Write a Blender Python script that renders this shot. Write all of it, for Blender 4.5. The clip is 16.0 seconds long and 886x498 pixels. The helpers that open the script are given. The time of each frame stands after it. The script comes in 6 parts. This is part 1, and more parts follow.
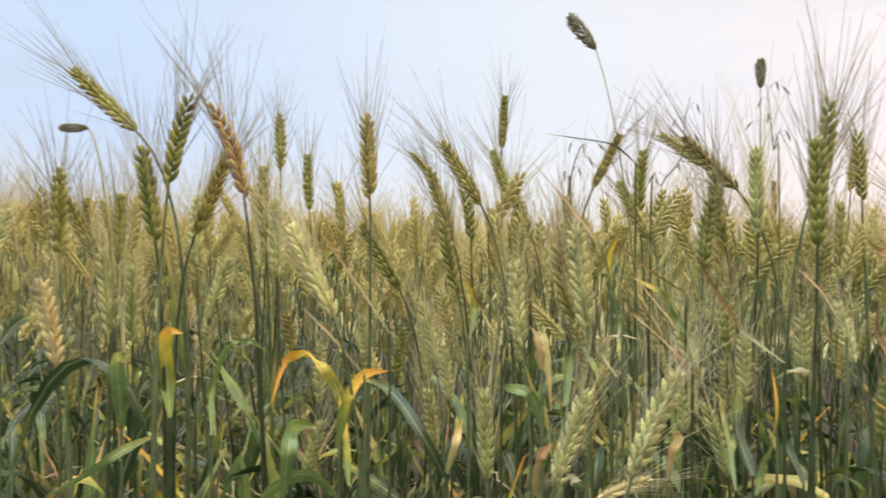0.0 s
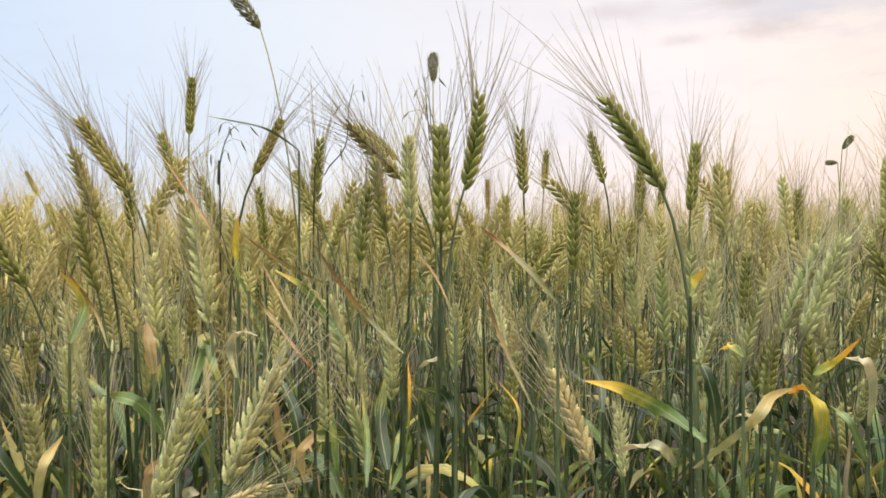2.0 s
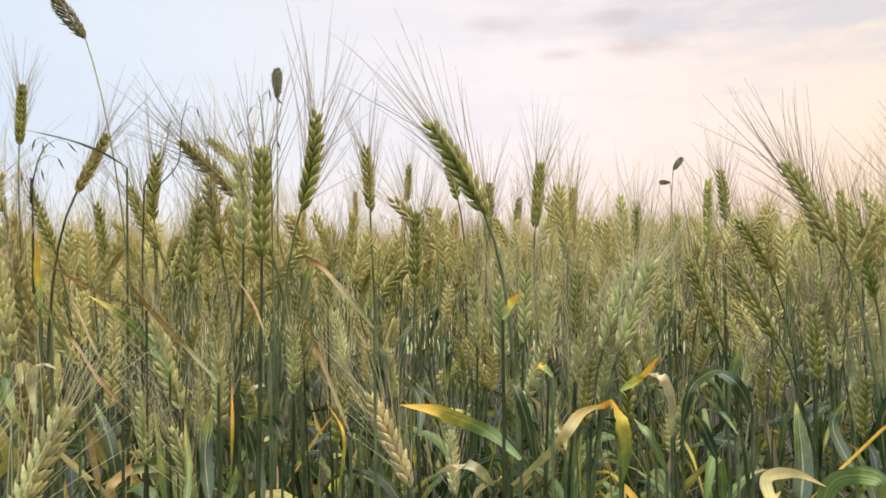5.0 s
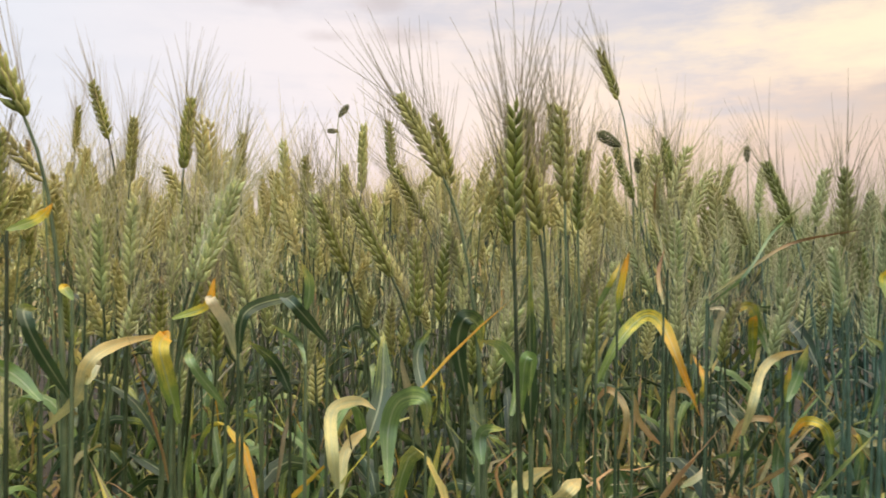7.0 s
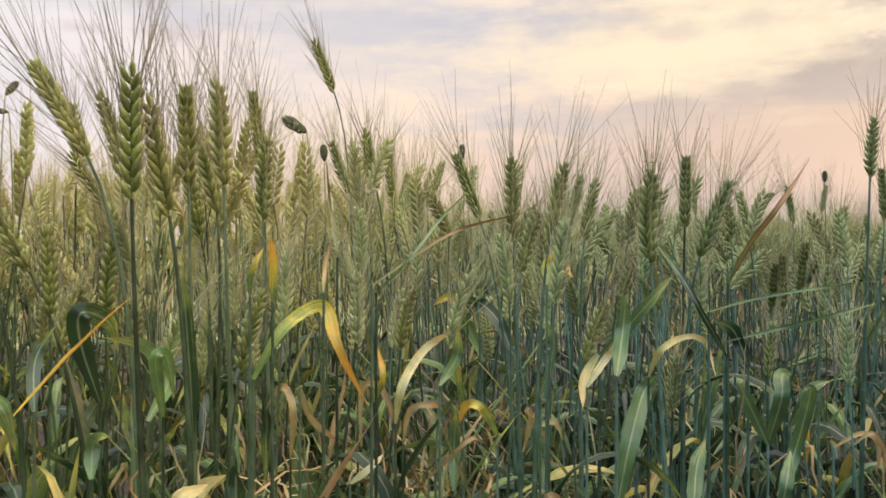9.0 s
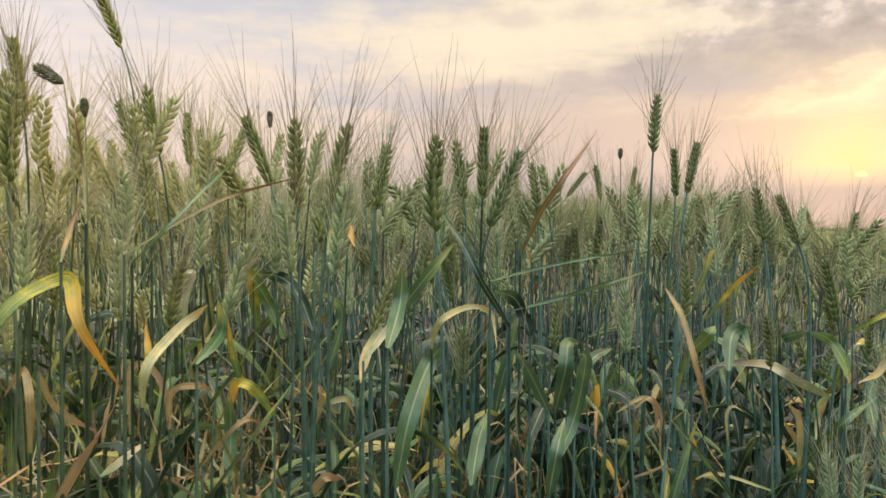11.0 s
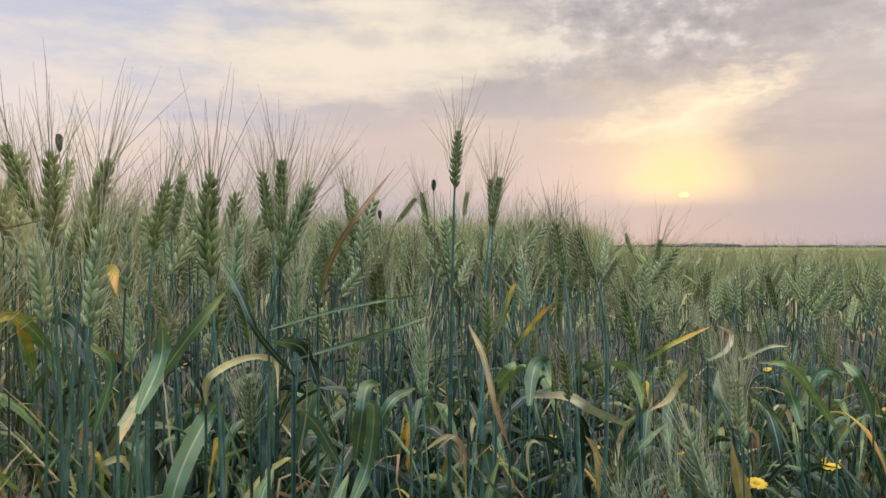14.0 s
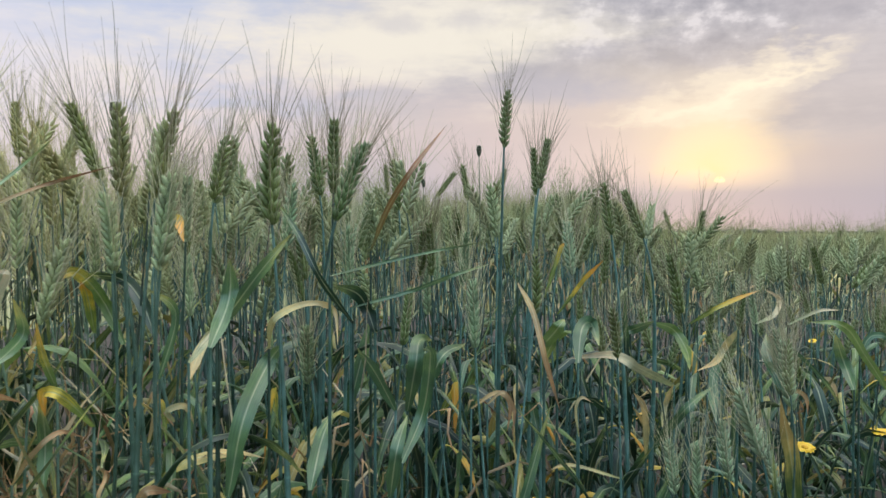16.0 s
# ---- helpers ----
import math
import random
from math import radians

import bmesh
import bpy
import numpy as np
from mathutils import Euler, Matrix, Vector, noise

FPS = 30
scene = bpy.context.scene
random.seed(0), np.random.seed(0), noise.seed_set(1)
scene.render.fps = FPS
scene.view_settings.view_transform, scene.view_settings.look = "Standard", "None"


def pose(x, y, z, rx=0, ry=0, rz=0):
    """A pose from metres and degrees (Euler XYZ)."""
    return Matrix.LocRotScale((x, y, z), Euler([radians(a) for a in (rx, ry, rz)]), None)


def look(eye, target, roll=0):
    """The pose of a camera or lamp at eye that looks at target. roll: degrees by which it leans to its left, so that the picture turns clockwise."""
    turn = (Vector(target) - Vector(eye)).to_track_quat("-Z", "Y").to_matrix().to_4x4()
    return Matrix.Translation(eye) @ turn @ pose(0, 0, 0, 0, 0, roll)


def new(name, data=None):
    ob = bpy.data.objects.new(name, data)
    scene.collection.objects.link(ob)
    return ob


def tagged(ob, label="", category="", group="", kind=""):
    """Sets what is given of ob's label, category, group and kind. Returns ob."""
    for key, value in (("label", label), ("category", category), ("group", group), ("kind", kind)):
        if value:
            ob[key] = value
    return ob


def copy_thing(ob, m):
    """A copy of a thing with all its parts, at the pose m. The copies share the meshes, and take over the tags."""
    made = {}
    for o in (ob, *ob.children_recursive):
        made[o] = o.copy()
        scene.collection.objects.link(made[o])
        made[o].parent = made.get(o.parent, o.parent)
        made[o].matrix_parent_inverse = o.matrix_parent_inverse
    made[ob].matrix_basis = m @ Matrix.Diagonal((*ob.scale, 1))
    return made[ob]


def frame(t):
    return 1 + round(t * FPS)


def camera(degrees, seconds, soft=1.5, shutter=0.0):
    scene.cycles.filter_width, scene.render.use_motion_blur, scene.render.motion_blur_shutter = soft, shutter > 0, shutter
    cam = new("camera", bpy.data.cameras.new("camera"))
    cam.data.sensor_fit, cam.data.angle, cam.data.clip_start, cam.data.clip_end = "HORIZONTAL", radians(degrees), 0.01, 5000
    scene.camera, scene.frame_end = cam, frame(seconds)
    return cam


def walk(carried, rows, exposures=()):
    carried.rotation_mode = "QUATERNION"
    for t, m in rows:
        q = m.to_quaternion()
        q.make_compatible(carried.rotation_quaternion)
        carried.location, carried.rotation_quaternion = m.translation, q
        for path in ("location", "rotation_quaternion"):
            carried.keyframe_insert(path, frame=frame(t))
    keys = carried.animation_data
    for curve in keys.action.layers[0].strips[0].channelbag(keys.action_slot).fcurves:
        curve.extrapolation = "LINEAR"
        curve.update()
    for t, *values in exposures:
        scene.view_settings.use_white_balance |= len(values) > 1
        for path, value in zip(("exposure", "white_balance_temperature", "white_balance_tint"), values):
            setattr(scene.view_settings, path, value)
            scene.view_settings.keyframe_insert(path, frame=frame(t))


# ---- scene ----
H0 = 0.74  # height of the first camera above the soil

cam = camera(61.0, 16.0, 1.5, 0.24)
# seconds, x, y, z over the first camera, yaw, pitch, roll
PATH = [
    (0, 0.000, 0.000, 0.000, 0.00, 0.09, 0.19),
    (0.5, 0.049, 0.017, -0.006, -6.33, 0.62, 0.29),
    (1, 0.086, 0.033, -0.010, -11.37, 0.15, 0.37),
    (1.5, 0.098, 0.023, -0.006, -14.81, -0.15, 0.27),
    (2, 0.119, 0.031, -0.007, -17.76, -0.05, -0.15),
    (2.5, 0.130, 0.030, 0.002, -19.57, 0.25, -0.48),
    (3, 0.133, 0.024, 0.013, -21.16, 0.57, -0.59),
    (5.5, 0.191, 0.012, -0.002, -29.51, 0.18, -0.26),
    (6, 0.230, 0.010, -0.021, -33.93, -0.33, 0.06),
    (6.5, 0.284, -0.018, -0.041, -39.01, -0.71, 0.39),
    (7, 0.321, -0.024, -0.044, -44.41, -0.77, 0.66),
    (7.5, 0.347, -0.046, -0.054, -49.35, -0.32, 0.69),
    (8, 0.410, -0.045, -0.057, -53.76, 0.14, 0.29),
    (8.5, 0.409, -0.076, -0.053, -57.61, 0.20, -0.01),
    (9, 0.415, -0.078, -0.061, -61.03, -0.11, 0.08),
    (9.5, 0.425, -0.103, -0.069, -64.08, -0.51, 0.26),
    (12, 0.495, -0.122, -0.071, -77.83, -1.82, 0.34),
    (12.5, 0.498, -0.137, -0.067, -79.75, -1.62, 0.19),
    (13, 0.496, -0.139, -0.066, -81.39, -1.20, 0.09),
    (13.5, 0.496, -0.150, -0.058, -82.90, -0.65, 0.12),
    (14, 0.512, -0.161, -0.050, -84.13, -0.18, 0.08),
    (14.5, 0.516, -0.158, -0.053, -84.79, -0.13, 0.24),
    (15, 0.513, -0.162, -0.061, -84.56, -0.37, 0.36),
    (15.5, 0.514, -0.153, -0.078, -83.53, -0.86, 0.42),
    (16, 0.500, -0.142, -0.080, -81.75, -1.27, 0.15),
]


def eye_pose(x, y, z, yaw, pitch, roll):
    a, p = radians(yaw), radians(pitch)
    ahead = Vector((-math.sin(a) * math.cos(p), math.cos(a) * math.cos(p), math.sin(p)))
    eye = Vector((x, y, z + H0))
    return look(eye, eye + ahead, roll)


EXPOSURES = [(0.0, 0.20, 7200, 12), (6.0, 0.14, 7100, 12), (9.0, 0.05, 7150, 12), (12.5, -0.04, 6750, 10), (14.5, -0.12, 6200, 12), (16.0, -0.06, 5850, 10)]
walk(cam, [(t, eye_pose(*row)) for t, *row in PATH], EXPOSURES)

# ---- sky and sun ----
SUN_AZ, SUN_EL = radians(-101.9), radians(3.64)  # turned from +y to the right, over the horizon
SUN_DIR = Vector((-math.sin(SUN_AZ) * math.cos(SUN_EL), math.cos(SUN_AZ) * math.cos(SUN_EL), math.sin(SUN_EL)))
CLOUD_TURN = radians(6.3)
# yaw, height, half breadth and depth of tone of the small grey wisps
WISPS = [(-39.7, 17.2, 0.050, 0.5), (-41.4, 14.9, 0.070, 0.5), (-35.5, 14.7, 0.040, 0.4), (-30.8, 17.0, 0.050, 0.35), (-78.4, 15.4, 0.075, 0.4), (-83.7, 15.6, 0.075, 0.35), (-93.0, 13.2, 0.05, 0.3), (-90.5, 10.6, 0.10, 0.45), (-94.5, 10.1, 0.08, 0.4)]


class Nodes:
    """Short hand for building node trees."""

    def __init__(self, tree):
        self.tree = tree
        tree.nodes.clear()

    def add(self, kind, **values):
        node = self.tree.nodes.new(kind)
        for key, value in values.items():
            if key == "op":
                node.operation = value
            elif key == "mode":
                node.blend_type = value
            elif key == "data":
                node.data_type = value
            else:
                node.inputs[key].default_value = value
        return node

    def link(self, a, b):
        self.tree.links.new(a, b)

    def math(self, op, a, b=None, clamp=False):
        node = self.tree.nodes.new("ShaderNodeMath")
        node.operation, node.use_clamp = op, clamp
        for n, v in enumerate((a, b)):
            if v is None:
                continue
            if isinstance(v, (int, float)):
                node.inputs[n].default_value = v
            else:
                self.link(v, node.inputs[n])
        return node.outputs[0]

    def ramp(self, fac, stops, ease="LINEAR"):
        node = self.tree.nodes.new("ShaderNodeValToRGB")
        ramp = node.color_ramp
        ramp.interpolation = ease
        while len(ramp.elements) < len(stops):
            ramp.elements.new(0.5)
        for el, (at, colour) in zip(ramp.elements, stops):
            el.position = at
            el.color = (*colour, 1) if len(colour) == 3 else colour
        self.link(fac, node.inputs[0])
        return node.outputs[0]

    def mix(self, fac, a, b, mode="MIX"):
        node = self.tree.nodes.new("ShaderNodeMix")
        node.data_type, node.blend_type = "RGBA", mode
        for sock, v in ((node.inputs[0], fac), (node.inputs[6], a), (node.inputs[7], b)):
            if isinstance(v, (int, float)):
                sock.default_value = v
            elif isinstance(v, tuple):
                sock.default_value = (*v, 1)
            else:
                self.link(v, sock)
        return node.outputs[2]

    def noise(self, vector, scale, detail=3.0, rough=0.5):
        node = self.tree.nodes.new("ShaderNodeTexNoise")
        node.inputs["Scale"].default_value, node.inputs["Detail"].default_value = scale, detail
        node.inputs["Roughness"].default_value = rough
        if vector is not None:
            self.link(vector, node.inputs["Vector"])
        return node.outputs[0]


def make_world():
    world = bpy.data.worlds.new("evening_sky")
    scene.world = world
    world.use_nodes = True
    n = Nodes(world.node_tree)
    level = n.add("ShaderNodeTexCoord").outputs["Generated"]
    # the cloud pattern is laid out in a grid of its own, turned about the upright
    turned = n.add("ShaderNodeVectorRotate")
    turned.rotation_type = "Z_AXIS"
    turned.inputs["Angle"].default_value = CLOUD_TURN
    n.link(level, turned.inputs["Vector"])
    place = turned.outputs[0]
    sunward = Matrix.Rotation(CLOUD_TURN, 3, "Z") @ SUN_DIR
    split = n.add("ShaderNodeSeparateXYZ")
    n.link(place, split.inputs[0])
    up = n.math("MAXIMUM", split.outputs[2], 0.0)
    # cosine of the angle to the sun, level with the ground
    dot = n.add("ShaderNodeVectorMath", op="DOT_PRODUCT")
    dot.inputs[1].default_value = sunward
    n.link(place, dot.inputs[0])
    near = dot.outputs["Value"]
    half = n.math("MULTIPLY_ADD", near, 0.5)
    half.node.inputs[2].default_value = 0.5
    # clear part: pale blue away from the sun, pink and peach towards it
    base = n.ramp(half, [(0.0, (0.62, 0.70, 0.85)), (0.10, (0.56, 0.68, 0.90)), (0.22, (0.50, 0.67, 0.94)), (0.45, (0.68, 0.78, 0.93)), (0.70, (0.86, 0.83, 0.90)),
                         (0.86, (0.94, 0.78, 0.67)), (0.94, (0.84, 0.67, 0.57)), (0.98, (0.71, 0.56, 0.48)), (1.0, (0.62, 0.49, 0.43))])
    # the hazy foot of the sky
    low = n.ramp(half, [(0.0, (0.62, 0.68, 0.80)), (0.22, (0.60, 0.70, 0.86)), (0.45, (0.78, 0.84, 0.93)), (0.72, (0.88, 0.76, 0.76)), (0.88, (0.80, 0.62, 0.56)), (0.97, (0.51, 0.46, 0.50)), (1.0, (0.47, 0.43, 0.47))])
    foot = n.math("SUBTRACT", 1.0, n.math("MULTIPLY", n.math("SUBTRACT", up, 0.035), 8.5, True), True)
    sky = n.mix(foot, base, low)
    # higher up the colour pales to a bluish white
    pale = n.ramp(up, [(0.12, (0,) * 3), (0.34, (0.6,) * 3)])
    sky = n.mix(n.math("MULTIPLY", pale, n.ramp(half, [(0.55, (0,) * 3), (0.85, (1,) * 3)])), sky, (0.82, 0.80, 0.84))
    # long flat clouds, drawn out level, with a finer broken layer over them
    drawn = n.add("ShaderNodeVectorMath", op="MULTIPLY")
    drawn.inputs[1].default_value = (2.1, 2.1, 13.0)
    n.link(place, drawn.inputs[0])
    big = n.noise(drawn.outputs[0], 1.0, 6.0, 0.55)
    dots = n.add("ShaderNodeVectorMath", op="MULTIPLY")
    dots.inputs[1].default_value = (14.0, 14.0, 34.0)
    n.link(place, dots.inputs[0])
    fine = n.noise(dots.outputs[0], 1.0, 4.0, 0.6)
    cover = n.math("ADD", n.math("MULTIPLY", big, 0.76), n.math("MULTIPLY", fine, 0.24))
    # the deck thickens upwards on the sun's side
    deck = n.math("MULTIPLY", n.ramp(up, [(0.20, (0,) * 3), (0.34, (0.20,) * 3)]), n.ramp(half, [(0.95, (0,) * 3), (1.0, (1,) * 3)]))
    cover = n.math("ADD", cover, deck)
    grey = n.ramp(cover, [(0.43, (0, 0, 0)), (0.60, (1, 1, 1))], "EASE")
    cloud = n.ramp(half, [(0.0, (0.42, 0.52, 0.70)), (0.6, (0.62, 0.68, 0.82)), (0.8, (0.55, 0.58, 0.71)), (0.88, (0.56, 0.55, 0.64)), (0.95, (0.55, 0.50, 0.50)), (1.0, (0.52, 0.46, 0.45))])
    amount = n.math("MULTIPLY", grey, n.ramp(half, [(0.0, (0.30,) * 3), (0.50, (0.12,) * 3), (0.74, (0.45,) * 3), (0.86, (0.85,) * 3), (0.98, (0.75,) * 3)]))
    high = n.ramp(up, [(0.07, (0.25,) * 3), (0.22, (1,) * 3)])
    sky = n.mix(n.math("MULTIPLY", amount, high), sky, cloud)
    # small broken clouds high over the sun
    flecks = n.add("ShaderNodeVectorMath", op="MULTIPLY")
    flecks.inputs[1].default_value = (25.0, 25.0, 40.0)
    n.link(place, flecks.inputs[0])
    fleck = n.math("ADD", n.math("MULTIPLY", n.noise(flecks.outputs[0], 1.0, 4.0, 0.6), 0.6), n.math("MULTIPLY", big, 0.4))
    reach = n.math("MULTIPLY", n.ramp(up, [(0.17, (0,) * 3), (0.25, (0.8,) * 3)]), n.ramp(half, [(0.952, (0,) * 3), (0.982, (1,) * 3)]))
    shade = n.ramp(fleck, [(0.40, (0.84, 0.76, 0.72)), (0.47, (0.55, 0.51, 0.51)), (0.60, (0.34, 0.33, 0.36))])
    sky = n.mix(reach, sky, shade)
    # the wedge of cloud that the low sun lights from below, and a wide bright gap beside it
    side = n.add("ShaderNodeVectorMath", op="DOT_PRODUCT")
    side.inputs[1].default_value = sunward.cross(Vector((0, 0, 1))).normalized()
    n.link(place, side.inputs[0])
    right = side.outputs["Value"]
    ragged = n.math("MULTIPLY", n.math("SUBTRACT", n.math("ADD", n.math("MULTIPLY", fine, 0.5), n.math("MULTIPLY", big, 0.5)), 0.5), 0.10)
    rise = n.math("SUBTRACT", split.outputs[2], math.sin(SUN_EL))
    sunny = n.math("GREATER_THAN", near, 0.0)
    # the pink haze on the near side of the sun
    left = n.math("MULTIPLY", n.ramp(n.math("ADD", right, 0.5), [(0.0, (0,) * 3), (0.25, (0.5,) * 3), (0.40, (0.55,) * 3), (0.56, (0,) * 3)], "EASE"), n.ramp(up, [(0.03, (0.25,) * 3), (0.09, (1,) * 3), (0.20, (0,) * 3)], "EASE"))
    sky = n.mix(n.math("MULTIPLY", left, sunny), sky, (0.92, 0.70, 0.60))
    # haze lit through round the low sun: a faint halo and a warm funnel that opens upwards from it
    halo = n.ramp(n.math("SUBTRACT", 1.0, near), [(0.0, (1.0,) * 3), (0.0004, (0.66,) * 3), (0.0015, (0.36,) * 3), (0.006, (0.17,) * 3), (0.02, (0.06,) * 3), (0.05, (0.0,) * 3)])
    veil = n.ramp(up, [(0.050, (0.10,) * 3), (0.064, (0.6,) * 3), (0.080, (1,) * 3)])
    sky = n.mix(n.math("MULTIPLY", halo, veil), sky, (0.66, 0.42, 0.08), "ADD")
    off = n.math("ABSOLUTE", n.math("ADD", n.math("ADD", right, 0.012), n.math("MULTIPLY", ragged, 1.4)))
    girth = n.math("MULTIPLY_ADD", n.math("MAXIMUM", rise, 0.0), 0.75)
    girth.node.inputs[2].default_value = 0.036
    body = n.ramp(n.math("MULTIPLY", n.math("DIVIDE", off, girth), 0.5), [(0.0, (0.85,) * 3), (0.16, (0.62,) * 3), (0.36, (0.34,) * 3), (0.66, (0.12,) * 3), (1.0, (0,) * 3)], "B_SPLINE")
    over = n.math("ADD", n.math("SUBTRACT", rise, n.math("MULTIPLY", off, 0.24)), n.math("MULTIPLY", ragged, 0.8))
    stands = n.ramp(n.math("ADD", over, 0.01), [(0.0, (0.0,) * 3), (0.022, (0.85,) * 3), (0.05, (0.9,) * 3), (0.09, (0.72,) * 3), (0.125, (0.45,) * 3), (0.17, (0,) * 3)], "EASE")
    warm = n.math("MULTIPLY", n.math("MULTIPLY", body, stands), sunny)
    sky = n.mix(warm, sky, n.ramp(rise, [(0.0, (1.16, 0.84, 0.34)), (0.05, (1.14, 0.88, 0.48)), (0.12, (1.10, 0.89, 0.61))]))
    # the grey cloud beyond the sun
    beyond = n.math("MULTIPLY", n.ramp(n.math("ADD", right, n.math("MULTIPLY", ragged, 3.0)), [(0.03, (0,) * 3), (0.11, (0.7,) * 3), (0.22, (0.5,) * 3), (0.4, (0.3,) * 3)], "EASE"), n.ramp(n.math("ADD", rise, ragged), [(0.02, (0,) * 3), (0.07, (1,) * 3), (0.20, (1,) * 3)], "EASE"))
    sky = n.mix(n.math("MULTIPLY", beyond, sunny), sky, n.ramp(cover, [(0.40, (0.74, 0.64, 0.58)), (0.60, (0.52, 0.46, 0.45))]))
    # the streak of cloud over it that the sun lights from below, drawn out to a point
    line = n.math("SUBTRACT", n.math("SUBTRACT", rise, n.math("MULTIPLY", right, 0.26)), 0.108)
    across = n.math("ADD", line, n.math("MULTIPLY", ragged, 2.2))
    depth = n.math("MAXIMUM", n.math("SUBTRACT", 0.028, n.math("MULTIPLY", n.math("ABSOLUTE", n.math("SUBTRACT", right, 0.01)), 0.15)), 0.006)
    streak = n.ramp(n.math("MULTIPLY_ADD", n.math("DIVIDE", across, depth), 0.25), [(0.0, (0,) * 3), (0.3, (0.5,) * 3), (0.5, (1.0,) * 3), (0.7, (0.55,) * 3), (1.0, (0,) * 3)], "EASE")
    streak.node.inputs[0].links[0].from_node.inputs[2].default_value = 0.5
    ends = n.ramp(n.math("ADD", right, 0.25), [(0.06, (0,) * 3), (0.22, (0.85,) * 3), (0.29, (1,) * 3), (0.34, (0.8,) * 3), (0.42, (0,) * 3)], "EASE")
    sky = n.mix(n.math("MULTIPLY", n.math("MULTIPLY", streak, ends), sunny), sky, (1.16, 0.95, 0.66))
    bank = n.add("ShaderNodeVectorMath", op="DISTANCE")
    bank.inputs[1].default_value = (0.74, 0.62, 0.27 * 2.0)
    thick = n.add("ShaderNodeVectorMath", op="MULTIPLY")
    thick.inputs[1].default_value = (1.0, 1.0, 2.0)
    n.link(place, thick.inputs[0])
    n.link(thick.outputs[0], bank.inputs[0])
    grey_bank = n.math("SUBTRACT", bank.outputs["Value"], n.math("MULTIPLY", n.math("SUBTRACT", cover, 0.5), 0.9))
    sky = n.mix(n.ramp(grey_bank, [(0.05, (0.7,) * 3), (0.34, (0,) * 3)], "EASE"), sky, (0.57, 0.61, 0.73))
    gap = n.add("ShaderNodeVectorMath", op="DISTANCE")
    gap.inputs[1].default_value = (0.93, 0.27, 0.26 * 3.4)
    flat = n.add("ShaderNodeVectorMath", op="MULTIPLY")
    flat.inputs[1].default_value = (1.0, 1.0, 3.4)
    n.link(place, flat.inputs[0])
    n.link(flat.outputs[0], gap.inputs[0])
    wide_gap = n.math("ADD", gap.outputs["Value"], n.math("MULTIPLY", n.math("SUBTRACT", cover, 0.5), 1.1))
    sky = n.mix(n.ramp(wide_gap, [(0.05, (0.85,) * 3), (0.37, (0,) * 3)], "EASE"), sky, (1.02, 0.89, 0.68))
    # single grey wisps, drawn out level
    for az, el, wide, dark in WISPS:
        a, e = radians(az) + CLOUD_TURN, radians(el)
        flat_place = n.add("ShaderNodeVectorMath", op="MULTIPLY")
        flat_place.inputs[1].default_value = (1.0, 1.0, 3.6)
        n.link(place, flat_place.inputs[0])
        wisp = n.add("ShaderNodeVectorMath", op="DISTANCE")
        wisp.inputs[1].default_value = (-math.sin(a) * math.cos(e), math.cos(a) * math.cos(e), 3.6 * math.sin(e))
        n.link(flat_place.outputs[0], wisp.inputs[0])
        torn = n.math("SUBTRACT", wisp.outputs["Value"], n.math("MULTIPLY", n.math("SUBTRACT", fleck, 0.5), wide * 2.2))
        sky = n.mix(n.ramp(torn, [(0.0, (dark,) * 3), (wide, (0,) * 3)], "EASE"), sky, (0.55, 0.50, 0.53))
    # the rim of the sun over its bank of haze
    rim = n.ramp(n.math("MULTIPLY", n.math("SUBTRACT", 1.0, near), 10000.0), [(0.0, (1,) * 3), (0.30, (0,) * 3)], "EASE")
    rim = n.math("MULTIPLY", rim, n.math("MULTIPLY", n.math("SUBTRACT", split.outputs[2], math.sin(SUN_EL) - 0.001), 350.0, True))
    sky = n.mix(n.math("MULTIPLY", rim, 0.8), sky, (1.2, 0.8, 0.14), "ADD")
    # a clouded sky is brightest overhead
    sky = n.mix(1.0, sky, n.ramp(up, [(0.36, (0.25, 0.25, 0.25)), (0.85, (1.0, 0.95, 0.86))]), "MULTIPLY")
    sky = n.mix(1.0, sky, (4.0, 4.0, 4.0), "MULTIPLY")
    # the air's own light, faint at sunset
    air = n.add("ShaderNodeTexSky")
    air.sky_type, air.sun_disc = "NISHITA", False
    air.sun_elevation, air.sun_rotation = SUN_EL, -SUN_AZ
    n.link(level, air.inputs[0])
    total = n.mix(0.004, sky, air.outputs[0], "ADD")
    back = n.add("ShaderNodeBackground", Strength=1.0)
    n.link(total, back.inputs["Color"])
    n.link(back.outputs[0], n.add("ShaderNodeOutputWorld").inputs[0])


make_world()
lamp = bpy.data.lights.new("sun", "SUN")
lamp.energy, lamp.angle, lamp.color = 1.3, radians(10), (1.0, 0.78, 0.52)
sun = new("sun", lamp)
sun.matrix_world = look((0, 0, 3), Vector((0, 0, 3)) - SUN_DIR)


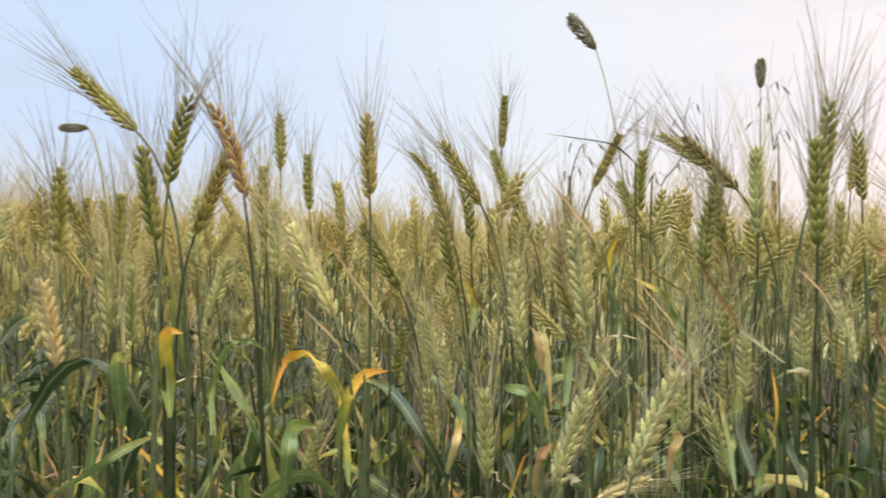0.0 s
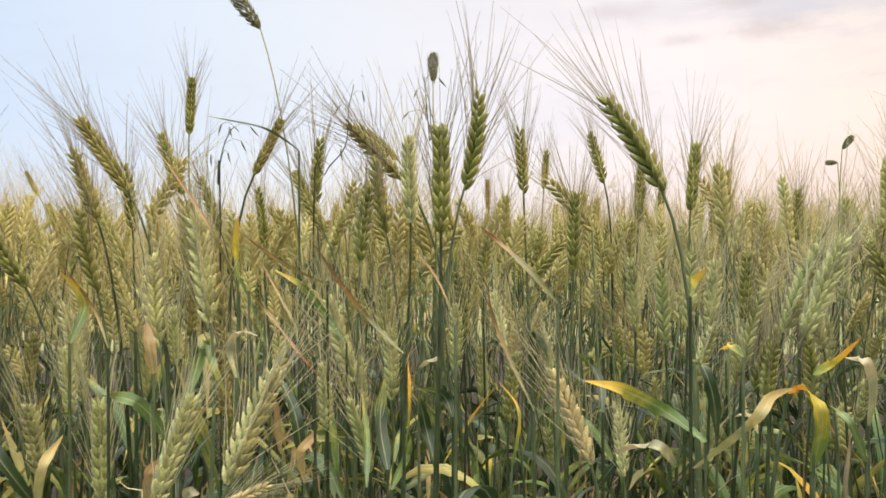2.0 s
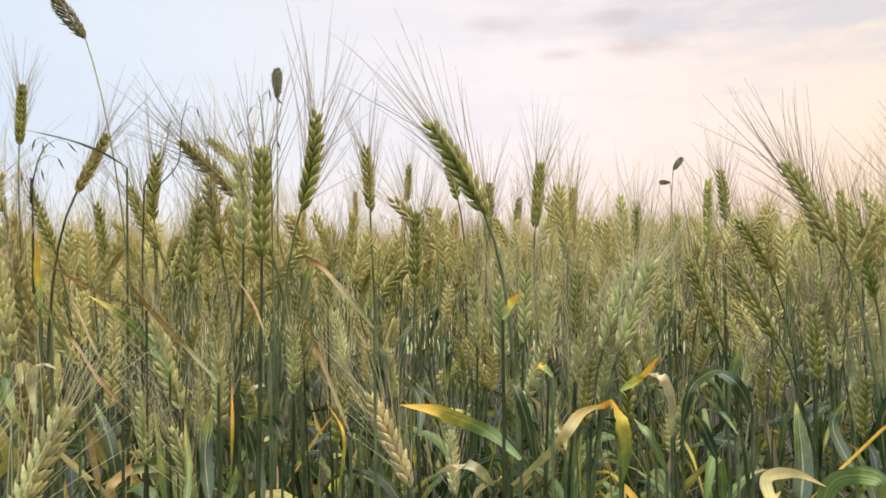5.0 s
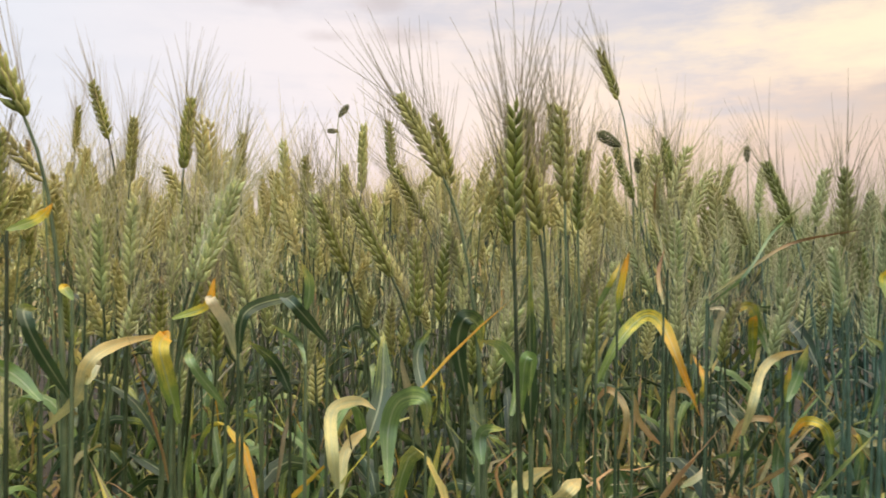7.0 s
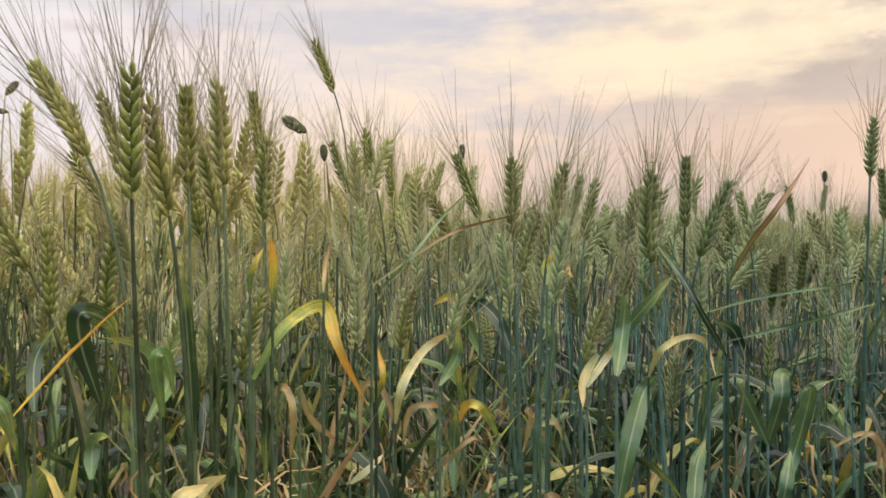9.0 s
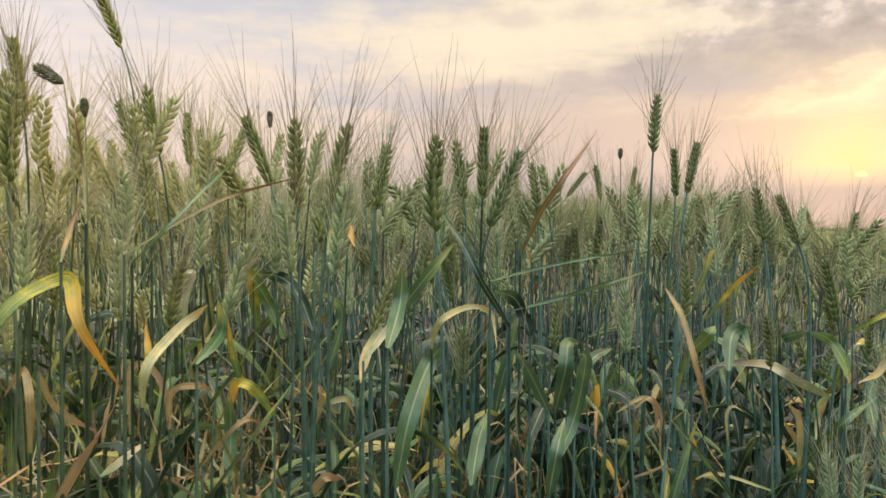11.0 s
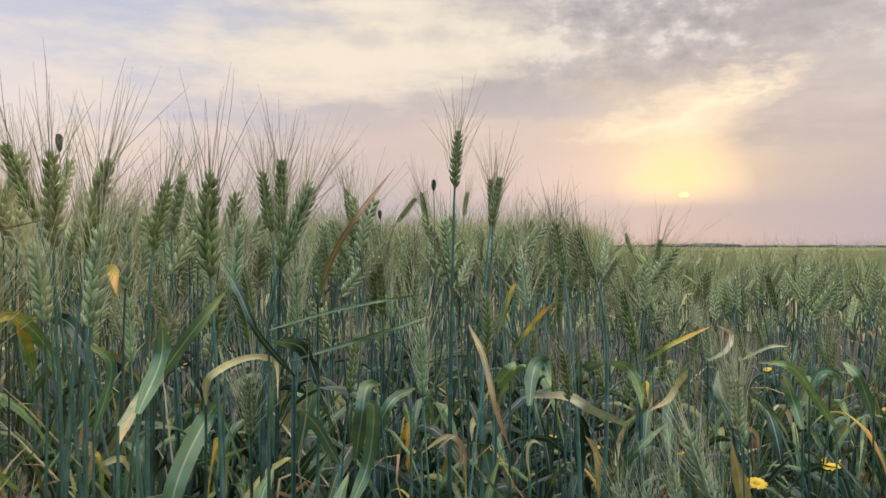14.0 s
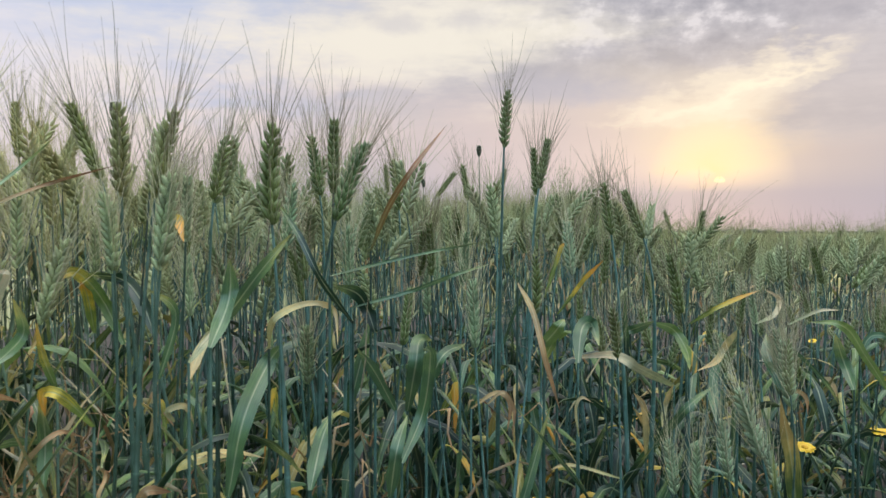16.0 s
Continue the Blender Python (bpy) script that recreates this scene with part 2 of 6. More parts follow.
# ---- materials ----
def surface(name, build, rough=0.6, thin=0.0, bump=0.0, bump_scale=400.0, gloss=0.5):
    mat = bpy.data.materials.new(name)
    mat.use_nodes = True
    n = Nodes(mat.node_tree)
    colour = build(n)
    bsdf = n.add("ShaderNodeBsdfPrincipled", Roughness=rough)
    bsdf.inputs["Specular IOR Level"].default_value = gloss
    n.link(colour, bsdf.inputs["Base Color"])
    if bump:
        node = n.add("ShaderNodeBump", Strength=bump, Distance=0.001)
        n.link(n.noise(n.add("ShaderNodeTexCoord").outputs["Object"], bump_scale, 3.0), node.inputs["Height"])
        n.link(node.outputs[0], bsdf.inputs["Normal"])
    out = bsdf.outputs[0]
    if thin:
        clear = n.add("ShaderNodeBsdfTranslucent")
        n.link(colour, clear.inputs[0])
        both = n.add("ShaderNodeMixShader")
        both.inputs[0].default_value = thin
        n.link(out, both.inputs[1])
        n.link(clear.outputs[0], both.inputs[2])
        out = both.outputs[0]
    n.link(out, n.add("ShaderNodeOutputMaterial").inputs[0])
    return mat


def where(n):
    return n.add("ShaderNodeNewGeometry").outputs["Position"]


def each(n):
    """A number of its own for every thing and every loose piece of a joined mesh."""
    a = n.add("ShaderNodeObjectInfo").outputs["Random"]
    b = n.add("ShaderNodeNewGeometry").outputs["Random Per Island"]
    return a, b


def dim_greener(n):
    """How far the lower, later stand beside the tall wheat has stayed green and carries the dimmer light against the
    sunset in its colour.
    """
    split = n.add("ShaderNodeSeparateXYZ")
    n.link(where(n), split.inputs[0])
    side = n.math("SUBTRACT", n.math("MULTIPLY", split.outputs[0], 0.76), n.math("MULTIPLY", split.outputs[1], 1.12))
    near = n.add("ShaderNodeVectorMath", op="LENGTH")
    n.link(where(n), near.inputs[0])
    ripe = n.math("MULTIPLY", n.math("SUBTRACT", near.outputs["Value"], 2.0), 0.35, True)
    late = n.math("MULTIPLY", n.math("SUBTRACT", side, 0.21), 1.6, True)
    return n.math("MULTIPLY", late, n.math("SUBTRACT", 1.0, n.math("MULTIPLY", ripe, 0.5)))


def ear_colour(stops, spread=1.0):
    def build(n):
        a, b = each(n)
        patch = n.noise(where(n), 9.0, 2.0)
        pick = n.math("ADD", n.math("MULTIPLY", a, 0.35), n.math("MULTIPLY", patch, 0.65))
        colour = n.ramp(pick, stops)
        uv = n.add("ShaderNodeUVMap").outputs[0]
        split = n.add("ShaderNodeSeparateXYZ")
        n.link(uv, split.inputs[0])
        # husk tips dry to straw first
        tip = n.ramp(split.outputs[1], [(0.5, (0,) * 3), (1.0, (0.5,) * 3)])
        colour = n.mix(tip, colour, (0.74, 0.66, 0.27))
        colour = n.mix(dim_greener(n), colour, (0.55, 0.69, 0.84), "MULTIPLY")
        grain = n.ramp(n.noise(n.add("ShaderNodeTexCoord").outputs["Object"], 500.0, 2.0), [(0.3, (0.75,) * 3), (0.7, (1.2,) * 3)])
        colour = n.mix(1.0, colour, grain, "MULTIPLY")
        low, high = 1 - 0.36 * spread, 1 + 0.28 * spread
        return n.mix(1.0, colour, n.ramp(b, [(0, (low,) * 3), (1, (high,) * 3)]), "MULTIPLY")
    return build


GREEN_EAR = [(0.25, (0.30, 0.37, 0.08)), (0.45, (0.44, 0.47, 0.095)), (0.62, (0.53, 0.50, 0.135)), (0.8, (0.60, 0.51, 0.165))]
# haze deeper in the field put into the ears' colour: paler, bluer, less contrast
HAZED_EAR = [(at, (1.06 * c[0], 1.06 * c[1], 1.06 * c[2] + 0.05)) for at, c in GREEN_EAR]
hazed_ear_mat = surface("wheat_ear_field_hazed", ear_colour(HAZED_EAR, 0.3), 0.65, 0.15)
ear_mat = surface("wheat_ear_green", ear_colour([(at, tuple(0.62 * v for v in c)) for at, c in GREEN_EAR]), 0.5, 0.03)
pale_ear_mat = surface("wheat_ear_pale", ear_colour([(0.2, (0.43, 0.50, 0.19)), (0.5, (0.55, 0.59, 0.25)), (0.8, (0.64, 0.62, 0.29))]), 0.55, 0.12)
cream_ear_mat = surface("wheat_ear_cream", ear_colour([(0.2, (0.78, 0.66, 0.32)), (0.8, (0.88, 0.76, 0.40))]), 0.55, 0.12)
ripe_ear_mat = surface("wheat_ear_ripe", ear_colour([(0.2, (0.40, 0.27, 0.12)), (0.8, (0.50, 0.34, 0.15))]), 0.55, 0.05)
weed_stalk_mat = surface("grass_stalk", ear_colour([(0.2, (0.06, 0.09, 0.03)), (0.8, (0.13, 0.15, 0.06))]), 0.6)
weed_head_mat = surface("grass_head", ear_colour([(0.2, (0.07, 0.08, 0.03)), (0.8, (0.12, 0.12, 0.05))]), 0.7)


def awn_build(n):
    a, b = each(n)
    return n.ramp(n.math("ADD", n.math("MULTIPLY", a, 0.4), n.math("MULTIPLY", b, 0.6)),
                  [(0.0, (0.22, 0.20, 0.10)), (0.5, (0.33, 0.28, 0.16)), (1.0, (0.42, 0.32, 0.21))])


awn_mat = surface("awn_straw", awn_build, 0.5, 0.2)


def golden_awn_build(n):
    colour = n.ramp(each(n)[1], [(0.0, (0.44, 0.39, 0.14)), (0.6, (0.68, 0.58, 0.23)), (1.0, (0.80, 0.67, 0.32))])
    return n.mix(dim_greener(n), colour, (0.66, 0.80, 0.86), "MULTIPLY")


field_awn_mat = surface("awn_golden", golden_awn_build, 0.5, 0.35)


def pale_awn_build(n):
    a, b = each(n)
    return n.ramp(b, [(0.0, (0.52, 0.50, 0.27)), (1.0, (0.74, 0.66, 0.42))])


pale_awn_mat = surface("awn_pale", pale_awn_build, 0.5, 0.2)


def stem_build(n, edge_lift=1.0):
    """Stems streaked from dark green to straw; the waxy ones of the edge are brightened in colour as if better lit."""
    a, b = each(n)
    streak = n.noise(where(n), 60.0, 2.0)
    colour = n.ramp(n.math("ADD", n.math("MULTIPLY", a, 0.3), n.math("MULTIPLY", streak, 0.7)),
                    [(0.25, (0.028, 0.040, 0.011)), (0.45, (0.066, 0.098, 0.038)), (0.62, (0.120, 0.160, 0.072)), (0.78, (0.18, 0.20, 0.095)), (0.92, (0.30, 0.25, 0.10))])
    colour = n.mix(dim_greener(n), colour, (0.54 * edge_lift, 0.84 * edge_lift, 1.48 * edge_lift), "MULTIPLY")
    return n.mix(1.0, colour, n.mix(1.0, n.ramp(b, [(0, (0.27,) * 3), (0.5, (0.78,) * 3), (1, (1.5,) * 3)]), n.ramp(a, [(0, (0.75,) * 3), (1, (1.25,) * 3)]), "MULTIPLY"), "MULTIPLY")


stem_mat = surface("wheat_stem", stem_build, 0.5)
# lit copy of the stem colour for the edge; stems deeper in stay dark
edge_stem_mat = surface("wheat_stem_edge_lit", lambda n: stem_build(n, 1.35), 0.42)


def leaf_colour(green, middle, tip, start, end, dim_cool=(0.8, 0.78, 0.8)):
    """Blades that turn from the tip: green, then yellow, then the colour of the tip."""
    def build(n):
        a, b = each(n)
        uv = n.add("ShaderNodeUVMap").outputs[0]
        split = n.add("ShaderNodeSeparateXYZ")
        n.link(uv, split.inputs[0])
        mottle = n.noise(where(n), 45.0, 3.0)
        drawn = n.add("ShaderNodeVectorMath", op="MULTIPLY")
        drawn.inputs[1].default_value = (26.0, 2.2, 1.0)
        n.link(uv, drawn.inputs[0])
        shift = n.add("ShaderNodeVectorMath", op="ADD")
        n.link(drawn.outputs[0], shift.inputs[0])
        n.link(n.math("MULTIPLY", n.math("ADD", a, b), 37.0), shift.inputs[1])
        streak = n.noise(shift.outputs[0], 1.0, 3.0, 0.6)
        along = n.math("ADD", split.outputs[1], n.math("MULTIPLY", n.math("SUBTRACT", mottle, 0.5), 0.5))
        along = n.math("ADD", along, n.math("MULTIPLY", n.math("SUBTRACT", streak, 0.5), 0.7))
        along = n.math("ADD", along, n.math("MULTIPLY", n.math("SUBTRACT", b, 0.5), 0.25))
        along = n.math("ADD", along, n.math("MULTIPLY", n.math("SUBTRACT", a, 0.5), 0.2))
        colour = n.ramp(along, [(0.0, green), (start, green), ((start + end) / 2, middle), (end, tip)])
        # dimmer light of the sunset side is multiplied into every blade, dry ones too
        colour = n.mix(dim_greener(n), colour, dim_cool, "MULTIPLY")
        # veins that run the length of the blade, and a pale midrib
        veins = n.ramp(streak, [(0.3, (0.62, 0.66, 0.62)), (0.7, (1.32, 1.28, 1.2))])
        colour = n.mix(1.0, colour, veins, "MULTIPLY")
        rib = n.math("ABSOLUTE", n.math("SUBTRACT", split.outputs[0], 0.5))
        colour = n.mix(n.ramp(rib, [(0.02, (0.45,) * 3), (0.07, (0,) * 3)]), colour, (0.55, 0.58, 0.34))
        colour = n.mix(1.0, colour, n.ramp(mottle, [(0.3, (0.72, 0.75, 0.8)), (0.7, (1.2, 1.16, 1.0))]), "MULTIPLY")
        return n.mix(1.0, colour, n.ramp(b, [(0, (0.42,) * 3), (0.5, (0.9,) * 3), (1, (1.45,) * 3)]), "MULTIPLY")
    return build


BLADE = (0.042, 0.082, 0.034)
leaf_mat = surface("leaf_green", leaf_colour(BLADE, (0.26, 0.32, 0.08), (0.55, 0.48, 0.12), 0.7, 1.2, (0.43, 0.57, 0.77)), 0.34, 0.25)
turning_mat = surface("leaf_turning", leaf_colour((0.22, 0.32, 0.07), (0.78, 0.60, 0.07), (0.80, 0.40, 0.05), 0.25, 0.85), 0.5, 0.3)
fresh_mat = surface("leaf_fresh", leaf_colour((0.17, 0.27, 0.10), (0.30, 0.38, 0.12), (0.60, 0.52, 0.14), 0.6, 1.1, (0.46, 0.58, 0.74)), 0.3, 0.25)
yellowing_mat = surface("leaf_yellowing", leaf_colour((0.14, 0.22, 0.06), (0.42, 0.40, 0.11), (0.52, 0.40, 0.15), 0.35, 0.95), 0.45, 0.28)
dry_mat = surface("leaf_dry", leaf_colour((0.50, 0.38, 0.16), (0.60, 0.42, 0.21), (0.50, 0.29, 0.15), 0.1, 0.9), 0.6, 0.3)
pale_leaf_mat = surface("leaf_bleached", leaf_colour((0.36, 0.42, 0.20), (0.66, 0.60, 0.36), (0.74, 0.62, 0.40), 0.1, 0.8), 0.5, 0.25)
straw_mat = surface("leaf_straw", leaf_colour((0.50, 0.50, 0.22), (0.70, 0.60, 0.29), (0.68, 0.50, 0.22), 0.1, 0.9), 0.55, 0.25)
tipped_mat = surface("leaf_tipped", leaf_colour((0.15, 0.25, 0.07), (0.50, 0.46, 0.08), (0.78, 0.52, 0.08), 0.5, 0.95), 0.35, 0.28)
lively_mat = surface("leaf_lively", leaf_colour((0.19, 0.31, 0.09), (0.28, 0.38, 0.12), (0.46, 0.46, 0.15), 0.7, 1.3), 0.33, 0.28)
red_mat = surface("blade_reddish", leaf_colour((0.22, 0.22, 0.08), (0.36, 0.24, 0.09), (0.34, 0.17, 0.08), 0.2, 0.8), 0.5, 0.2)


def soil_build(n):
    p = where(n)
    colour = n.ramp(n.noise(p, 14.0, 6.0, 0.6), [(0.3, (0.025, 0.02, 0.014)), (0.55, (0.055, 0.042, 0.028)), (0.75, (0.11, 0.085, 0.05))])
    return n.mix(1.0, colour, n.ramp(n.noise(p, 0.8, 2.0), [(0.3, (0.8,) * 3), (0.7, (1.15,) * 3)]), "MULTIPLY")


soil_mat = surface("soil", soil_build, 0.95, 0.0, 0.8, 60.0)


def canopy_build(n):
    p = where(n)
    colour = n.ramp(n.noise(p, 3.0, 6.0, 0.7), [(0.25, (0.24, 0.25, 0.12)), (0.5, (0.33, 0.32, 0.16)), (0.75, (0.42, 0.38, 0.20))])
    # the sheet can't shade itself, so the plants' shade is multiplied into its colour
    colour = n.mix(dim_greener(n), colour, (0.27, 0.31, 0.28), "MULTIPLY")
    return n.mix(1.0, colour, n.ramp(n.noise(p, 0.05, 2.0), [(0.3, (0.85, 0.88, 0.9)), (0.7, (1.12, 1.1, 1.0))]), "MULTIPLY")


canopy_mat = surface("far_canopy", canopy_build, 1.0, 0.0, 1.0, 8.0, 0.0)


def plain(stops, scale):
    def build(n):
        return n.ramp(n.noise(where(n), scale, 4.0), stops)
    return build


petal_mat = surface("petal_yellow", plain([(0.3, (0.75, 0.48, 0.02)), (0.7, (0.85, 0.62, 0.03))], 200.0), 0.5, 0.2)
disc_mat = surface("flower_disc", plain([(0.3, (0.55, 0.28, 0.01)), (0.7, (0.7, 0.4, 0.02))], 900.0), 0.8)
tree_mat = surface("far_trees", plain([(0.3, (0.085, 0.085, 0.08)), (0.7, (0.14, 0.13, 0.125))], 0.2), 0.9)

# ---- mesh tools ----
class Bag:
    """Gathers corners and faces, with a place along the blade for each corner, into one mesh."""

    def __init__(self):
        self.v, self.f, self.uv, self.m, self.count = [], [], [], [], 0

    def add(self, v, quads, uv, mat=0):
        self.v.append(v)
        self.uv.append(uv)
        self.f.append(quads + self.count)
        self.m.append(np.full(len(quads), mat))
        self.count += len(v)
        return self

    def arrays(self):
        return np.concatenate(self.v), np.concatenate(self.f), np.concatenate(self.uv), np.concatenate(self.m)


def mesh_from(name, v, f, uv, m, mats, smooth=True):
    """A mesh from quads; a quad whose last two corners are one is a triangle."""
    mesh = bpy.data.meshes.new(name)
    tri = f[:, 2] == f[:, 3]
    size = np.where(tri, 3, 4)
    keep = np.ones(f.shape, bool)
    keep[tri, 3] = False
    loops = f[keep]
    mesh.vertices.add(len(v))
    mesh.vertices.foreach_set("co", v.astype(np.float32).ravel())
    mesh.loops.add(len(loops))
    mesh.loops.foreach_set("vertex_index", loops.astype(np.int32))
    mesh.polygons.add(len(f))
    mesh.polygons.foreach_set("loop_start", np.r_[0, np.cumsum(size)[:-1]].astype(np.int32))
    mesh.polygons.foreach_set("material_index", m.astype(np.int32))
    layer = mesh.uv_layers.new(name="UVMap")
    layer.data.foreach_set("uv", uv[loops].astype(np.float32).ravel())
    for mat in mats:
        mesh.materials.append(mat)
    mesh.update(calc_edges=True)
    mesh.polygons.foreach_set("use_smooth", np.full(len(f), smooth))
    return mesh


def part(name, bag, mats, parent=None, label=""):
    mats = mats if isinstance(mats, (list, tuple)) else [mats]
    ob = new(name, mesh_from(name, *bag.arrays(), mats))
    ob.parent = parent
    return tagged(ob, label)


def frames_along(p):
    """Tangents and two crosswise directions along a row of points."""
    t = np.gradient(p, axis=0)
    t /= np.linalg.norm(t, axis=1, keepdims=True) + 1e-12
    ref = np.array([0.0, 0.0, 1.0]) if abs(t[:, 2]).mean() < 0.8 else np.array([1.0, 0.0, 0.0])
    a = np.cross(t, ref)
    a /= np.linalg.norm(a, axis=1, keepdims=True) + 1e-12
    return t, a, np.cross(t, a)


def tube(bag, p, r, sides=5, mat=0):
    p, r = np.asarray(p, float), np.asarray(r, float)
    _, a, b = frames_along(p)
    k = len(p)
    ang = np.arange(sides) * 2 * np.pi / sides
    ring = np.cos(ang)[None, :, None] * a[:, None] + np.sin(ang)[None, :, None] * b[:, None]
    v = (p[:, None] + ring * r[:, None, None]).reshape(-1, 3)
    i, j = np.meshgrid(np.arange(k - 1), np.arange(sides), indexing="ij")
    jn = (j + 1) % sides
    q = np.stack([i * sides + j, i * sides + jn, (i + 1) * sides + jn, (i + 1) * sides + j], -1).reshape(-1, 4)
    uv = np.stack([np.tile(np.arange(sides) / sides, k), np.repeat(np.linspace(0, 1, k), sides)], -1)
    return bag.add(v, q, uv, mat)


def bezier(a, b, c, d, k):
    s = np.linspace(0, 1, k)[:, None]
    a, b, c, d = (np.asarray(x, float) for x in (a, b, c, d))
    return a * (1 - s) ** 3 + 3 * b * s * (1 - s) ** 2 + 3 * c * s * s * (1 - s) + d * s ** 3


def ribbon(bag, p, width, side=None, fold=0.35, twist=0.0, mat=0, across=2, face=0.0):
    """A leaf blade: folded along its midrib, narrow at its foot and drawn out to a point."""
    p = np.asarray(p, float)
    k = len(p)
    t, a, b = frames_along(p)
    if side is not None:
        a = np.asarray(side, float) - t * (t @ np.asarray(side, float))[:, None]
        a /= np.linalg.norm(a, axis=1, keepdims=True) + 1e-9
        b = np.cross(t, a)
    if face:
        toward = p - np.array([0.36, -0.06, 0.70])
        flat = np.cross(t, toward / np.linalg.norm(toward, axis=1, keepdims=True))
        flat /= np.linalg.norm(flat, axis=1, keepdims=True) + 1e-9
        a *= np.sign((flat * a).sum(1, keepdims=True) + 1e-9)
        a = a * (1 - face) + flat * face
        a -= t * (a * t).sum(1, keepdims=True)
        a /= np.linalg.norm(a, axis=1, keepdims=True) + 1e-9
        b = np.cross(t, a)
    s = np.linspace(0, 1, k)
    turn = (twist * s)[:, None]
    a, b = a * np.cos(turn) + b * np.sin(turn), b * np.cos(turn) - a * np.sin(turn)
    curl = (0.5 - 0.35 * face) * np.sin(9 * s + 40 * p[0, 0])[:, None]
    a = a * np.cos(curl) + b * np.sin(curl)
    b = np.cross(t, a)
    w = width * np.minimum(1, (0.32 + 3.2 * s)) * np.clip((1 - s) * 3.0, 0.02, 1) ** 0.85 / 2
    cols = np.linspace(-1, 1, across + 1)
    v = p[:, None] + a[:, None] * (cols[None, :, None] * w[:, None, None]) + b[:, None] * (np.abs(cols)[None, :, None] * fold * w[:, None, None])
    n = across + 1
    i, j = np.meshgrid(np.arange(k - 1), np.arange(across), indexing="ij")
    q = np.stack([i * n + j, i * n + j + 1, (i + 1) * n + j + 1, (i + 1) * n + j], -1).reshape(-1, 4)
    uv = np.stack([np.tile((cols + 1) / 2, k), np.repeat(s, n)], -1)
    return bag.add(v.reshape(-1, 3), q, uv, mat)


def husk(bag, foot, way, length, wide, flat, out, sides, rings, mat=0):
    """One grain in its husk: a pointed, slightly keeled body along way."""
    way = way / np.linalg.norm(way)
    a = out - way * (out @ way)
    a /= np.linalg.norm(a) + 1e-9
    b = np.cross(way, a)
    s = np.array([0.0, 0.22, 0.55, 0.85]) if rings == 4 else np.array([0.0, 0.4, 0.8])
    r = np.array([0.35, 0.92, 1.0, 0.42]) if rings == 4 else np.array([0.4, 1.0, 0.5])
    ang = np.arange(sides) * 2 * np.pi / sides
    ring = np.cos(ang)[None, :, None] * a * flat + np.sin(ang)[None, :, None] * b
    v = foot + way * (s * length)[:, None, None] + ring * (r * wide / 2)[:, None, None] + a * (0.10 * length * s ** 2)[:, None, None]
    k = len(s)
    v = np.concatenate([v.reshape(-1, 3), [foot + way * length + a * 0.10 * length]])
    i, j = np.meshgrid(np.arange(k - 1), np.arange(sides), indexing="ij")
    jn = (j + 1) % sides
    q = np.stack([i * sides + j, i * sides + jn, (i + 1) * sides + jn, (i + 1) * sides + j], -1).reshape(-1, 4)
    j = np.arange(sides)
    last = (k - 1) * sides
    top = np.stack([last + j, last + (j + 1) % sides, np.full(sides, k * sides), np.full(sides, k * sides)], -1)
    uv = np.concatenate([np.stack([np.tile(ang / 6.3, k), np.repeat(s, sides)], -1), [[0.5, 1.0]]])
    return bag.add(v, np.concatenate([q, top]), uv, mat)


def ear_bags(gen, detail, length=0.085, bend=0.0, awn=0.085):
    """An ear along +z from its foot at the origin: spikelets to either side by turns, each with an awn or two."""
    body, hair = Bag(), Bag()
    count = 18 if detail > 1 else 15
    axis = lambda s: np.array([bend * length * s * s, 0.0, length * s])  # noqa: E731
    if detail > 1:
        tube(body, [axis(s) for s in np.linspace(-0.02, 0.97, 6)], np.linspace(0.0012, 0.0006, 6), 4)
    for n in range(count):
        s = n / count * 0.95
        flip = 1 if n % 2 else -1
        size = 0.72 + 0.42 * math.sin(math.pi * min(1.0, 0.16 + s * 0.92)) ** 0.8
        at = axis(s)
        along = np.array([2 * bend * s, 0.0, 1.0])
        jit = gen.normal(0, 0.06, 3)
        end = n == count - 1
        fans = (-1, 0, 1) if detail > 1 else (-0.6, 0.6)
        for fan in fans:
            spread = 0.0 if end else 0.40 + (0.12 if fan == 0 else 0.0)
            out = np.array([flip * spread, fan * 0.42, 0.0])
            way = along + out + jit * 0.7
            foot = at + np.array([flip * 0.0012, fan * 0.0016, 0.0])
            long = (0.0148 if fan else 0.0136) * size * gen.uniform(0.92, 1.08)
            if detail > 1:
                husk(body, foot, way, long, 0.0059 * size, 0.85, np.array([flip * 1.0, fan * 0.8, 0.0]), 6, 4)
            else:
                husk(body, foot, way, long * 1.05, 0.0070 * size, 0.85, np.array([flip * 1.0, 0.0, 0.0]), 4, 3)
            if detail > 1 and fan == 0 and n % 3:
                continue
            if detail <= 1 and n % 5 == 3:
                continue
            wide = gen.uniform(0.25, 1.3)
            way = along * gen.uniform(0.9, 1.1) + np.array([flip * (0.46 - 0.16 * s), fan * 0.34, 0.0]) * wide + gen.normal(0, 0.10, 3)
            way /= np.linalg.norm(way)
            root = foot + (along + out) / np.linalg.norm(along + out) * long * 0.9
            reach = awn * gen.uniform(0.6, 1.15) * (0.75 + 0.3 * s)
            droop = gen.normal(0, 0.05, 3)
            if detail > 1:
                p = [root + way * reach * u + droop * reach * u * u for u in (0, 0.33, 0.68, 1.0)]
                tube(hair, p, [0.00042, 0.00035, 0.00026, 0.00012], 3)
            else:
                p = [root, root + (way + droop) * reach]
                tube(hair, p, [0.00036, 0.00012], 3)
    return body, hair


def noise_wobble(gen, k, size):
    return np.cumsum(gen.normal(0, size, (k, 3)), 0) * np.linspace(0, 1, k)[:, None]


